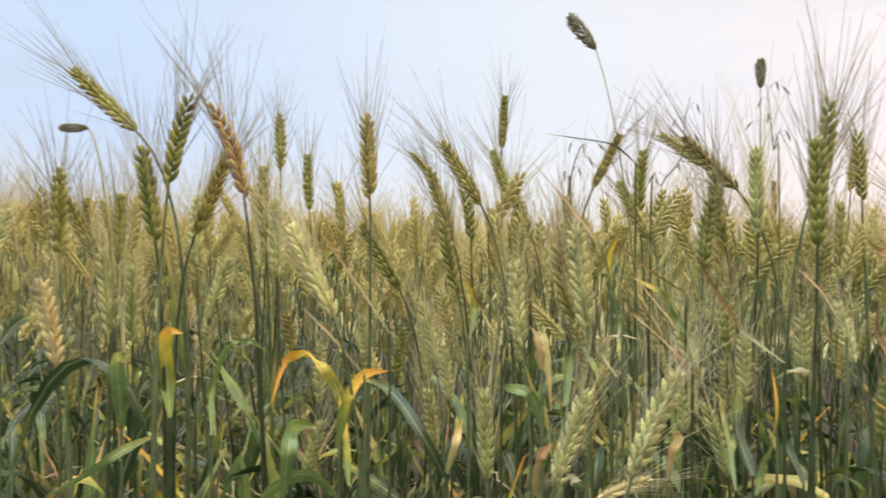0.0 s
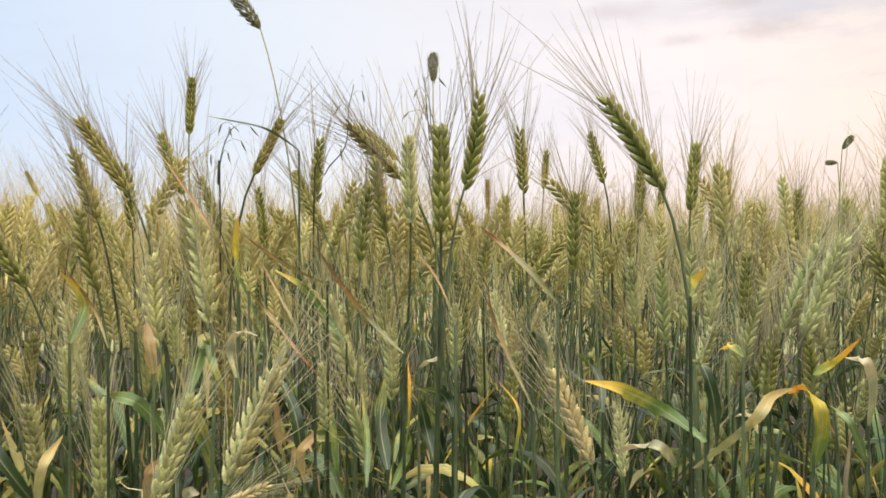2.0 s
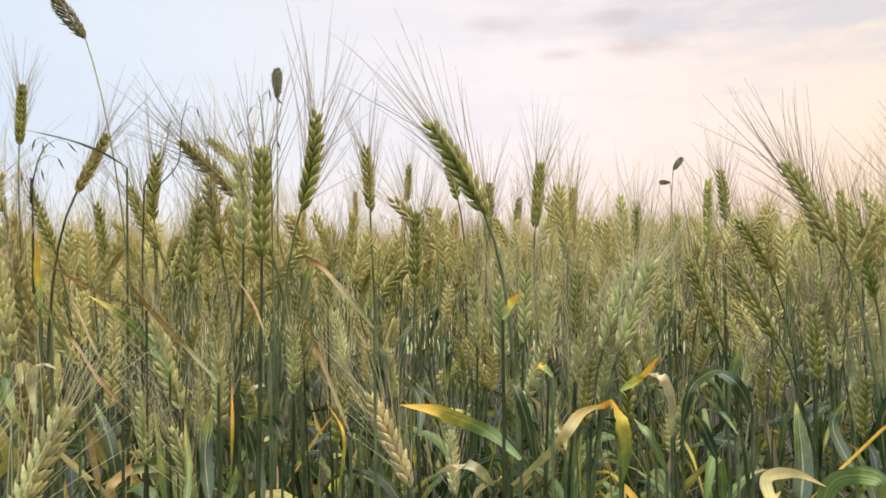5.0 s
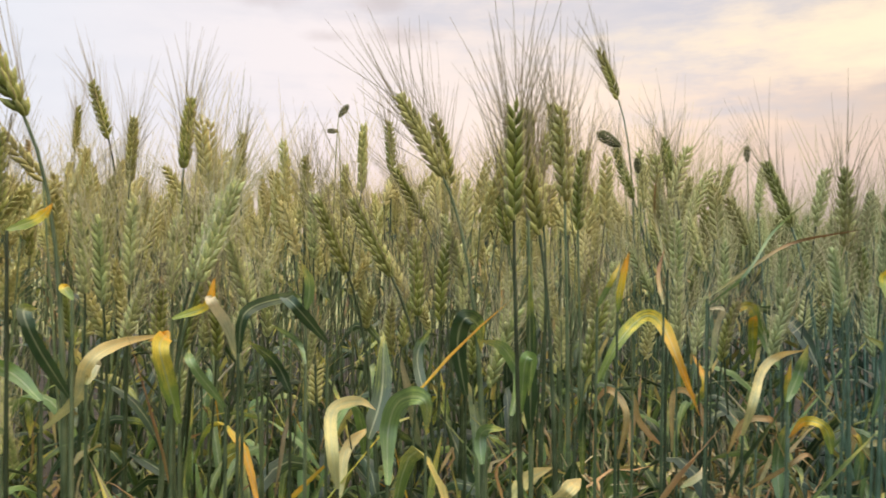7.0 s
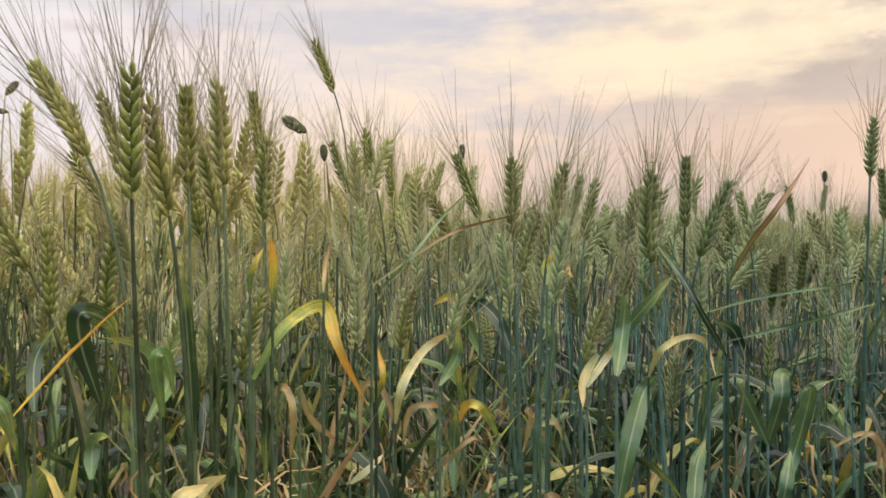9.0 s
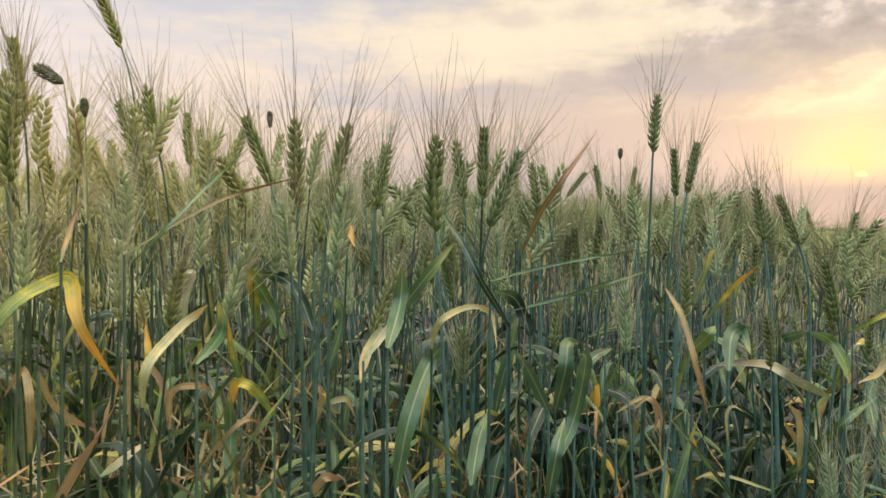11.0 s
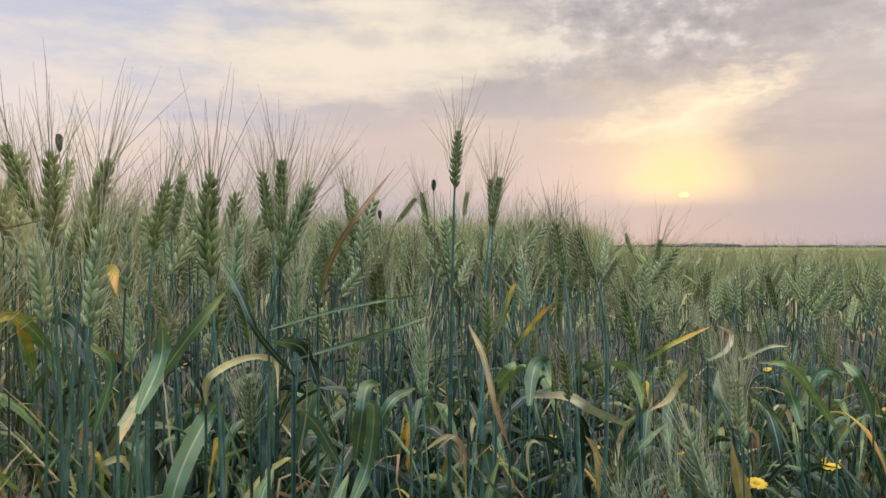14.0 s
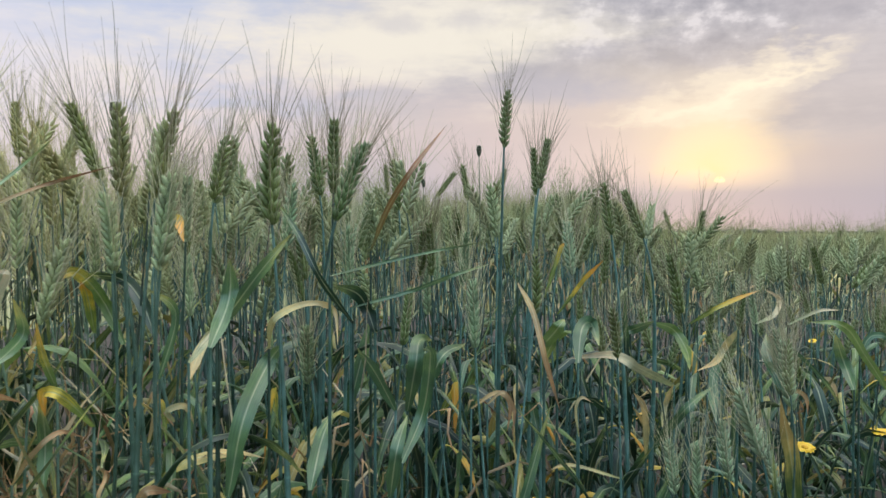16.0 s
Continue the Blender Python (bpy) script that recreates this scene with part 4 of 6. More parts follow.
wheat((0.750, 1.130, 0.100), (0.728, 1.137, 0.185))
wheat((0.775, 0.935, 0.046), (0.783, 0.931, 0.144))
wheat((0.920, 1.041, 0.032), (0.919, 1.041, 0.120))
wheat((0.523, 0.804, -0.031), (0.525, 0.803, 0.057))
wheat((0.667, 1.214, -0.076), (0.668, 1.213, 0.012))
wheat((0.954, 1.462, -0.046), (0.937, 1.467, 0.041))
wheat((0.681, 0.953, -0.057), (0.687, 0.950, 0.031))
wheat((0.979, 0.953, -0.005), (0.982, 0.951, 0.082))
wheat((0.081, 0.770, -0.098), (0.065, 0.775, -0.012), pale_ear_mat, label="pale green wheat plant with a plump bristly ear bowed low")
wheat((0.125, 0.650, -0.065), (0.114, 0.653, 0.022), pale_ear_mat, label="pale green wheat plant with a plump bristly ear bowed low")
wheat((0.260, 0.755, -0.136), (0.230, 0.765, -0.054), pale_ear_mat, label="pale green wheat plant with a plump bristly ear bowed low")
wheat((0.391, 1.159, -0.180), (0.375, 1.164, -0.094), pale_ear_mat, label="pale green wheat plant with a plump bristly ear bowed low")
wheat((0.601, 0.740, -0.112), (0.596, 0.741, -0.024), pale_ear_mat, label="pale green wheat plant with a plump bristly ear bowed low")
wheat((0.689, 0.777, -0.108), (0.689, 0.776, -0.020), pale_ear_mat, label="pale green wheat plant with a plump bristly ear bowed low")
wheat((0.681, 0.711, -0.138), (0.684, 0.708, -0.050), pale_ear_mat, label="pale green wheat plant with a plump bristly ear bowed low")
wheat((0.767, 0.777, -0.183), (0.779, 0.771, -0.096), pale_ear_mat, label="pale green wheat plant with a plump bristly ear bowed low")
wheat((0.602, 0.541, -0.080), (0.630, 0.529, 0.002), pale_ear_mat, label="pale green wheat plant with a plump bristly ear bowed low")
wheat((0.498, 1.027, -0.231), (0.495, 1.027, -0.143), pale_ear_mat, label="pale green wheat plant with a plump bristly ear bowed low")
wheat((-0.021, 1.050, -0.195), (-0.027, 1.051, -0.107), pale_ear_mat, label="pale green wheat plant with a plump bristly ear bowed low")
wheat((0.394, 0.531, -0.168), (0.370, 0.539, -0.094), cream_ear_mat, label="ripe cream-coloured wheat plant with a fat bearded ear")
wheat((0.586, 0.973, -0.337), (0.570, 0.978, -0.251), pale_ear_mat, label="pale green wheat plant with a plump bristly ear bowed low")
wheat((0.857, 1.135, -0.316), (0.849, 1.137, -0.228), pale_ear_mat, label="pale green wheat plant with a plump bristly ear bowed low")
wheat((0.821, 0.636, -0.081), (0.787, 0.649, -0.001))
wheat((1.072, 0.918, -0.174), (1.070, 0.918, -0.086), pale_ear_mat, label="pale green wheat plant with a plump bristly ear bowed low")
wheat((1.042, 0.750, -0.020), (1.000, 0.766, 0.056))
wheat((1.203, 0.454, 0.011), (1.201, 0.476, 0.090))
wheat((1.455, 0.594, 0.023), (1.456, 0.603, 0.105))
wheat((1.786, 0.803, 0.044), (1.787, 0.809, 0.126))
wheat((1.205, 0.311, -0.026), (1.201, 0.340, 0.050))
wheat((1.087, 0.084, -0.074), (1.088, 0.092, 0.008))
wheat((1.487, 0.170, -0.030), (1.487, 0.183, 0.052))
wheat((1.308, 0.098, -0.037), (1.311, 0.097, 0.045))
wheat((1.185, 0.059, -0.069), (1.192, 0.034, 0.009))
wheat((2.633, 0.330, 0.034), (2.635, 0.334, 0.116))
wheat((1.349, -0.088, 0.016), (1.351, -0.090, 0.081), label="wheat plant that stands clear above the rest on a thin stem", leaves=0)
wheat((1.825, -0.113, -0.014), (1.827, -0.113, 0.068), label="wheat plant that stands clear above the rest on a thin stem", leaves=0)
wheat((1.412, -0.126, -0.027), (1.416, -0.137, 0.034), label="wheat plant that stands clear above the rest on a thin stem", leaves=0)
wheat((2.174, 0.046, -0.008), (2.175, 0.053, 0.073))
wheat((2.446, 0.157, 0.014), (2.459, 0.109, 0.079))
wheat((1.419, -0.212, -0.082), (1.419, -0.202, -0.020))
wheat((1.415, -0.249, -0.086), (1.412, -0.225, -0.029), label="dark green wheat plant with a nodding ear and a bent blade")
wheat((3.250, -0.559, -0.071), (3.245, -0.526, -0.005))
wheat((2.064, -0.424, -0.115), (2.070, -0.442, -0.035))
wheat((1.532, -0.313, -0.186), (1.531, -0.297, -0.106))
wheat((1.821, -0.188, -0.142), (1.824, -0.189, -0.060))
wheat((1.823, -0.211, -0.098), (1.827, -0.216, -0.017))
wheat((2.941, 0.020, 0.047), (2.945, 0.014, 0.129))
wheat((1.987, -0.583, -0.190), (1.989, -0.582, -0.108))
wheat((3.116, -0.815, -0.220), (3.120, -0.819, -0.138))
wheat((2.276, -0.494, -0.145), (2.288, -0.542, -0.080))
wheat((1.283, 0.431, -0.400), (1.283, 0.445, -0.320), pale_ear_mat, label="pale green wheat plant with a plump bristly ear bowed low")
wheat((1.777, 0.066, -0.475), (1.794, -0.006, -0.438), pale_ear_mat, label="pale green wheat plant with a plump bristly ear bowed low")
wheat((1.890, 0.036, -0.273), (1.906, -0.035, -0.237), pale_ear_mat, label="pale green wheat plant with a plump bristly ear bowed low")
wheat((1.584, 0.563, -0.156), (1.585, 0.568, -0.074), pale_ear_mat, label="pale green wheat plant with a plump bristly ear bowed low")
wheat((1.296, -0.270, -0.349), (1.296, -0.261, -0.292), pale_ear_mat, label="pale green wheat plant with a plump bristly ear bowed low")
wheat((1.301, -0.293, -0.355), (1.301, -0.287, -0.298), pale_ear_mat, label="pale green wheat plant with a plump bristly ear bowed low")
wheat((1.308, -0.325, -0.337), (1.308, -0.314, -0.275), pale_ear_mat, label="pale green wheat plant with a plump bristly ear bowed low")
wheat((1.316, -0.359, -0.314), (1.313, -0.333, -0.240), pale_ear_mat, label="pale green wheat plant with a plump bristly ear bowed low")
wheat((1.319, -0.376, -0.348), (1.317, -0.359, -0.286), pale_ear_mat, label="pale green wheat plant with a plump bristly ear bowed low")
wheat((2.125, -0.299, -0.151), (2.127, -0.295, -0.069))
wheat((2.741, -0.176, -0.070), (2.743, -0.175, 0.012))
wheat((1.717, -0.455, -0.238), (1.718, -0.450, -0.170), pale_ear_mat, label="pale green wheat plant with a plump bristly ear bowed low")
wheat((1.708, -0.397, -0.204), (1.709, -0.394, -0.137), pale_ear_mat, label="pale green wheat plant with a plump bristly ear bowed low")
wheat((0.809, 0.547, -0.082), (0.782, 0.580, -0.004))
wheat((0.823, 0.490, 0.016), (0.795, 0.524, 0.098))
wheat((0.936, 0.593, 0.015), (0.929, 0.601, 0.102))
wheat((0.741, 0.331, -0.030), (0.741, 0.332, 0.058))
wheat((0.876, 0.428, -0.010), (0.875, 0.430, 0.078))
wheat((0.938, 0.458, -0.029), (0.932, 0.466, 0.059))
wheat((0.871, 0.382, -0.009), (0.870, 0.385, 0.078))
wheat((1.010, 0.466, -0.032), (1.010, 0.467, 0.056))
wheat((1.374, 0.620, 0.024), (1.353, 0.646, 0.106))
wheat((1.087, 0.216, -0.051), (1.086, 0.218, 0.028))
wheat((1.050, 0.165, -0.054), (1.058, 0.157, 0.017))
wheat((1.161, 0.169, -0.053), (1.166, 0.163, 0.012))
wheat((2.040, 0.349, -0.023), (2.049, 0.340, 0.064))
wheat((0.910, 0.581, -0.135), (0.910, 0.582, -0.047))
wheat((0.895, 0.490, -0.196), (0.906, 0.478, -0.110), pale_ear_mat, label="pale green wheat plant with a plump bristly ear bowed low")
wheat((0.933, 1.158, -0.386), (0.936, 1.156, -0.298), pale_ear_mat, label="pale green wheat plant with a plump bristly ear bowed low")
wheat((0.707, 0.813, -0.283), (0.711, 0.810, -0.195), pale_ear_mat, label="pale green wheat plant with a plump bristly ear bowed low")
wheat((1.851, 0.638, -0.564), (1.833, 0.660, -0.480), pale_ear_mat, label="pale green wheat plant with a plump bristly ear bowed low")
wheat((1.372, 0.649, 0.184), (1.351, 0.674, 0.269), label="wheat plant that stands clear above the rest on a thin stem", leaves=0)
wheat((0.123, 0.600, -0.199), (0.166, 0.600, -0.178), cream_ear_mat, label="ripe cream-coloured wheat plant with a fat bearded ear")
wheat((-0.316, 0.773, 0.122), (-0.382, 0.773, 0.181))
wheat((-0.261, 0.682, 0.008), (-0.274, 0.682, 0.095))
wheat((-0.249, 0.682, 0.057), (-0.237, 0.682, 0.144))
wheat((-0.180, 0.680, 0.047), (-0.194, 0.680, 0.134), ripe_ear_mat, label="wheat plant whose bearded ear ripens to a reddish straw")
wheat((-0.246, 0.746, 0.015), (-0.213, 0.746, 0.096))
wheat((-0.253, 1.171, 0.125), (-0.252, 1.171, 0.213))
wheat((-0.207, 1.167, 0.063), (-0.214, 1.167, 0.151))
wheat((-0.072, 0.739, 0.051), (-0.075, 0.739, 0.135))
wheat((-0.332, 2.468, 0.149), (-0.370, 2.468, 0.218), leaves=0)
wheat((-0.013, 1.388, 0.118), (-0.052, 1.388, 0.186), leaves=0)
wheat((0.044, 0.887, 0.055), (-0.003, 0.887, 0.130))
wheat((0.100, 1.288, 0.176), (0.104, 1.288, 0.265))
wheat((0.173, 0.865, 0.074), (0.203, 0.865, 0.133), label="dark green wheat plant with a nodding ear and a bent blade")
wheat((0.337, 0.863, 0.071), (0.274, 0.862, 0.133))
wheat((-0.373, 0.731, -0.008), (-0.378, 0.731, 0.080))
wheat((-0.212, 0.899, 0.015), (-0.218, 0.899, 0.103))
wheat((-0.793, 1.462, 0.012), (-0.798, 1.462, 0.100))
wheat((-0.619, 1.299, 0.001), (-0.614, 1.299, 0.089))
wheat((-0.345, 0.781, -0.087), (-0.346, 0.781, 0.001), pale_ear_mat, label="pale green wheat plant with a plump bristly ear bowed low")
wheat((-0.345, 0.837, -0.106), (-0.345, 0.837, -0.018), pale_ear_mat, label="pale green wheat plant with a plump bristly ear bowed low")
wheat((-0.374, 0.729, -0.115), (-0.383, 0.729, -0.027), cream_ear_mat, label="ripe cream-coloured wheat plant with a fat bearded ear")
wheat((-0.092, 0.630, -0.056), (-0.127, 0.630, 0.025), pale_ear_mat, label="pale green wheat plant with a plump bristly ear bowed low")
wheat((-0.052, 0.887, -0.045), (-0.096, 0.887, 0.032))
wheat((0.017, 0.870, -0.050), (-0.006, 0.870, 0.035))
wheat((0.139, 0.797, -0.076), (0.111, 0.796, 0.008))
wheat((0.087, 0.586, -0.183), (0.113, 0.586, -0.108), pale_ear_mat, label="pale green wheat plant with a plump bristly ear bowed low")
wheat((0.134, 0.529, -0.157), (0.162, 0.529, -0.082), pale_ear_mat, label="pale green wheat plant with a plump bristly ear bowed low")
wheat((0.045, 1.162, -0.215), (0.034, 1.162, -0.128), pale_ear_mat, label="pale green wheat plant with a plump bristly ear bowed low")
wheat((-0.391, 1.325, -0.327), (-0.331, 1.324, -0.262), pale_ear_mat, label="pale green wheat plant with a plump bristly ear bowed low")
wheat((0.687, 2.338, 0.043), (0.681, 2.338, 0.131))
wheat((0.261, 0.959, 0.016), (0.224, 0.979, 0.094))
wheat((0.720, 1.956, 0.060), (0.720, 1.955, 0.148))
wheat((0.726, 0.990, 0.028), (0.730, 0.987, 0.116))
wheat((1.002, 1.346, 0.039), (0.999, 1.348, 0.127))
wheat((0.845, 1.559, 0.125), (0.851, 1.556, 0.213))
wheat((1.060, 0.609, -0.050), (1.042, 0.619, 0.036))
wheat((0.608, 0.811, -0.106), (0.606, 0.812, -0.018), pale_ear_mat, label="pale green wheat plant with a plump bristly ear bowed low")
wheat((0.622, 0.729, -0.093), (0.625, 0.727, -0.005), pale_ear_mat, label="pale green wheat plant with a plump bristly ear bowed low")
wheat((0.613, 0.577, -0.083), (0.636, 0.563, 0.000), pale_ear_mat, label="pale green wheat plant with a plump bristly ear bowed low")
wheat((0.946, 1.079, -0.261), (0.950, 1.076, -0.173), pale_ear_mat, label="pale green wheat plant with a plump bristly ear bowed low")
wheat((1.140, 0.695, -0.239), (1.147, 0.690, -0.151), pale_ear_mat, label="pale green wheat plant with a plump bristly ear bowed low")
wheat((1.387, 0.822, -0.175), (1.395, 0.817, -0.087), pale_ear_mat, label="pale green wheat plant with a plump bristly ear bowed low")
wheat((1.066, 0.851, 0.055), (1.067, 0.852, 0.137))
wheat((0.771, 0.331, -0.040), (0.765, 0.345, 0.042))
wheat((1.169, 0.615, 0.056), (1.164, 0.626, 0.146))
wheat((1.674, 0.099, -0.045), (1.673, 0.104, 0.037))
wheat((1.083, 0.622, -0.167), (1.082, 0.626, -0.085), pale_ear_mat, label="pale green wheat plant with a plump bristly ear bowed low")
wheat((1.307, 0.404, -0.406), (1.300, 0.420, -0.326), pale_ear_mat, label="pale green wheat plant with a plump bristly ear bowed low")
wheat((1.171, 0.441, -0.070), (1.170, 0.445, 0.012))
wheat((1.303, 0.360, -0.129), (1.304, 0.361, -0.047), pale_ear_mat, label="pale green wheat plant with a plump bristly ear bowed low")
wheat((2.438, -0.095, -0.066), (2.435, -0.089, 0.016))
wheat((2.181, -0.706, -0.186), (2.178, -0.682, -0.107))
wheat((2.091, -0.732, -0.189), (2.096, -0.777, -0.121))
wheat((2.980, -1.229, -0.181), (2.983, -1.264, -0.107))
wheat((2.787, -0.951, -0.152), (2.787, -0.951, -0.070))
wheat((2.317, -0.857, -0.312), (2.315, -0.831, -0.235), pale_ear_mat, label="pale green wheat plant with a plump bristly ear bowed low")
wheat((2.325, -0.934, -0.390), (2.322, -0.908, -0.312), pale_ear_mat, label="pale green wheat plant with a plump bristly ear bowed low")
wheat((2.398, -0.745, -0.299), (2.399, -0.747, -0.217), pale_ear_mat, label="pale green wheat plant with a plump bristly ear bowed low")
wheat((0.041, 0.696, -0.211), (0.039, 0.698, -0.129), pale_ear_mat)
wheat((1.060, 0.525, -0.202), (1.058, 0.527, -0.135), pale_ear_mat)
wheat((1.332, 0.236, -0.149), (1.297, 0.231, -0.090), pale_ear_mat)
wheat((1.476, -0.436, -0.298), (1.477, -0.425, -0.212), pale_ear_mat)
wheat((1.175, 0.083, -0.222), (1.146, 0.076, -0.160), pale_ear_mat)
wheat((1.319, 0.085, -0.128), (1.321, 0.083, -0.071), pale_ear_mat)
wheat((1.400, 0.015, -0.133), (1.370, 0.007, -0.078))
wheat((1.629, -0.389, -0.295), (1.631, -0.384, -0.223), pale_ear_mat)
wheat((1.527, -0.440, -0.268), (1.527, -0.433, -0.202), pale_ear_mat)
wheat((1.531, -0.440, -0.291), (1.532, -0.432, -0.220), pale_ear_mat)
blade([(0.476, 0.505, -0.152), (0.464, 0.540, -0.135), (0.417, 0.520, -0.113), (0.379, 0.514, -0.102)], 0.0160, TIPPED, "green wheat shoot with a broad blade drying yellow at its tip")
blade([(0.481, 0.527, -0.178), (0.499, 0.508, -0.153), (0.492, 0.468, -0.125), (0.516, 0.482, -0.116), (0.558, 0.502, -0.115)], 0.0122, STRAW, "wheat shoot with a bleached drooping blade")
blade([(0.566, 0.497, -0.180), (0.541, 0.462, -0.141), (0.533, 0.457, -0.117), (0.554, 0.495, -0.115), (0.542, 0.495, -0.118)], 0.0159, TURN, "wheat shoot whose arching blade turns yellow and orange")
blade([(0.458, 0.516, -0.172), (0.429, 0.493, -0.149), (0.430, 0.526, -0.155), (0.426, 0.554, -0.169)], 0.0113, PALE, "wheat shoot with a bleached drooping blade")
blade([(0.364, 0.524, -0.047), (0.347, 0.537, -0.023), (0.342, 0.582, -0.003), (0.322, 0.572, 0.010)], 0.0066, RED, "thin reddish grass blade leaning through the wheat")
blade([(0.346, 0.526, -0.124), (0.345, 0.567, -0.094), (0.337, 0.584, -0.061), (0.317, 0.546, -0.031)], 0.0047, RED, "thin reddish grass blade leaning through the wheat")
blade([(0.263, 0.578, -0.086), (0.247, 0.623, -0.065), (0.221, 0.603, -0.035), (0.194, 0.582, 0.000)], 0.0056, RED, "thin reddish grass blade leaning through the wheat")
blade([(0.146, 0.651, -0.032), (0.144, 0.652, -0.005), (0.145, 0.606, 0.021)], 0.0066, TURN, "wheat shoot whose arching blade turns yellow and orange")
blade([(0.609, 0.484, -0.145), (0.581, 0.455, -0.108), (0.562, 0.443, -0.087), (0.580, 0.479, -0.090)], 0.0103, PALE, "wheat shoot with a bleached drooping blade")
blade([(0.659, 0.446, -0.124), (0.616, 0.421, -0.094), (0.620, 0.443, -0.088), (0.640, 0.471, -0.096)], 0.0122, GREEN, "dark green wheat shoot with a blade arching over")
blade([(0.584, 0.446, -0.125), (0.586, 0.438, -0.095), (0.639, 0.464, -0.090), (0.643, 0.457, -0.098)], 0.0113, GREEN, "dark green wheat shoot with a blade arching over")
blade([(0.491, 0.468, -0.138), (0.507, 0.497, -0.131), (0.514, 0.520, -0.139)], 0.0094, PALE, "wheat shoot with a bleached drooping blade")
blade([(0.143, 0.617, -0.104), (0.139, 0.662, -0.090), (0.145, 0.641, -0.072), (0.158, 0.597, -0.071)], 0.0103, PALE, "wheat shoot with a bleached drooping blade")
blade([(0.154, 0.641, -0.040), (0.169, 0.649, -0.059), (0.183, 0.598, -0.079), (0.203, 0.589, -0.104)], 0.0047, RED, "thin reddish grass blade leaning through the wheat")
blade([(0.220, 0.860, 0.100), (0.198, 0.828, 0.109), (0.176, 0.795, 0.113), (0.151, 0.856, 0.128), (0.122, 0.895, 0.139)], 0.0032, GREEN, "thin dark grass stalk leaning through the wheat")
blade([(0.147, 0.651, -0.041), (0.130, 0.612, -0.003), (0.112, 0.630, 0.030), (0.075, 0.686, 0.088)], 0.0038, RED, "thin reddish grass blade leaning through the wheat")
blade([(0.200, 0.602, -0.089), (0.183, 0.589, -0.061), (0.170, 0.638, -0.031), (0.161, 0.649, -0.010)], 0.0028, RED, "thin reddish grass blade leaning through the wheat")
blade([(0.293, 0.545, -0.062), (0.288, 0.572, -0.031), (0.280, 0.610, -0.007)], 0.0028, RED, "thin reddish grass blade leaning through the wheat")
blade([(0.452, 0.490, -0.042), (0.480, 0.525, -0.033), (0.486, 0.517, -0.023)], 0.0094, TURN, "wheat shoot whose arching blade turns yellow and orange")
blade([(0.552, 0.480, -0.102), (0.583, 0.492, -0.095), (0.571, 0.455, -0.072)], 0.0094, TURN, "wheat shoot whose arching blade turns yellow and orange")
blade([(0.652, 0.464, -0.100), (0.644, 0.448, -0.080), (0.617, 0.419, -0.061)], 0.0103, FRESH, "grey-green wheat shoot with a broad blade arching over")
blade([(0.499, 0.522, -0.156), (0.469, 0.487, -0.115), (0.461, 0.489, -0.092), (0.480, 0.528, -0.094)], 0.0122, GREEN, "dark green wheat shoot with a blade arching over")
blade([(0.584, 0.463, -0.165), (0.551, 0.446, -0.130), (0.564, 0.479, -0.124)], 0.0085, FRESH, "grey-green wheat shoot with a broad blade arching over")
blade([(0.485, 0.475, -0.085), (0.484, 0.488, -0.078), (0.501, 0.523, -0.087)], 0.0085, TURN, "wheat shoot whose arching blade turns yellow and orange")
blade([(0.392, 0.509, -0.125), (0.410, 0.546, -0.109), (0.405, 0.555, -0.095), (0.376, 0.521, -0.083)], 0.0103, GREEN, "dark green wheat shoot with a blade arching over")
blade([(0.635, 0.439, -0.137), (0.647, 0.469, -0.124), (0.609, 0.449, -0.106)], 0.0056, FRESH, "thin dark grass stalk leaning through the wheat")
blade([(0.639, 0.465, -0.162), (0.625, 0.464, -0.138), (0.585, 0.435, -0.115)], 0.0113, GREEN, "dark green wheat shoot with a blade arching over")
blade([(0.105, 0.692, -0.228), (0.106, 0.647, -0.198), (0.117, 0.632, -0.193)], 0.0152, PALE, "wheat shoot with a bleached drooping blade")
blade([(0.083, 0.669, -0.218), (0.080, 0.628, -0.175), (0.097, 0.660, -0.169)], 0.0120, DRY, "wheat shoot with a dry curled blade")
blade([(0.084, 0.638, -0.101), (0.080, 0.638, -0.075), (0.076, 0.688, -0.066)], 0.0131, DRY, "wheat shoot with a dry curled blade")
blade([(0.245, 0.628, -0.200), (0.254, 0.670, -0.169), (0.254, 0.690, -0.132)], 0.0076, FRESH, "grey-green wheat shoot with a broad blade arching over")
blade([(0.270, 0.647, -0.210), (0.295, 0.692, -0.195), (0.292, 0.665, -0.171)], 0.0109, FRESH, "grey-green wheat shoot with a broad blade arching over")
blade([(0.335, 0.678, -0.160), (0.328, 0.685, -0.141), (0.290, 0.636, -0.124)], 0.0142, GREEN, "dark green wheat shoot with a blade arching over")
blade([(-0.108, 0.809, -0.193), (-0.105, 0.765, -0.148), (-0.115, 0.733, -0.117), (-0.143, 0.785, -0.111), (-0.168, 0.803, -0.119), (-0.171, 0.747, -0.156)], 0.0165, TURN, "wheat shoot whose arching blade turns yellow and orange")
blade([(-0.093, 0.678, -0.177), (-0.082, 0.630, -0.131), (-0.070, 0.650, -0.109), (-0.049, 0.693, -0.111)], 0.0131, TURN, "wheat shoot whose arching blade turns yellow and orange")
blade([(0.004, 0.646, -0.197), (-0.020, 0.632, -0.151), (-0.048, 0.681, -0.127), (-0.076, 0.682, -0.116)], 0.0152, GREEN, "dark green wheat shoot with a blade arching over")
blade([(-0.078, 0.628, -0.197), (-0.085, 0.660, -0.167), (-0.095, 0.693, -0.134)], 0.0098, TURN, "wheat shoot whose arching blade turns yellow and orange")
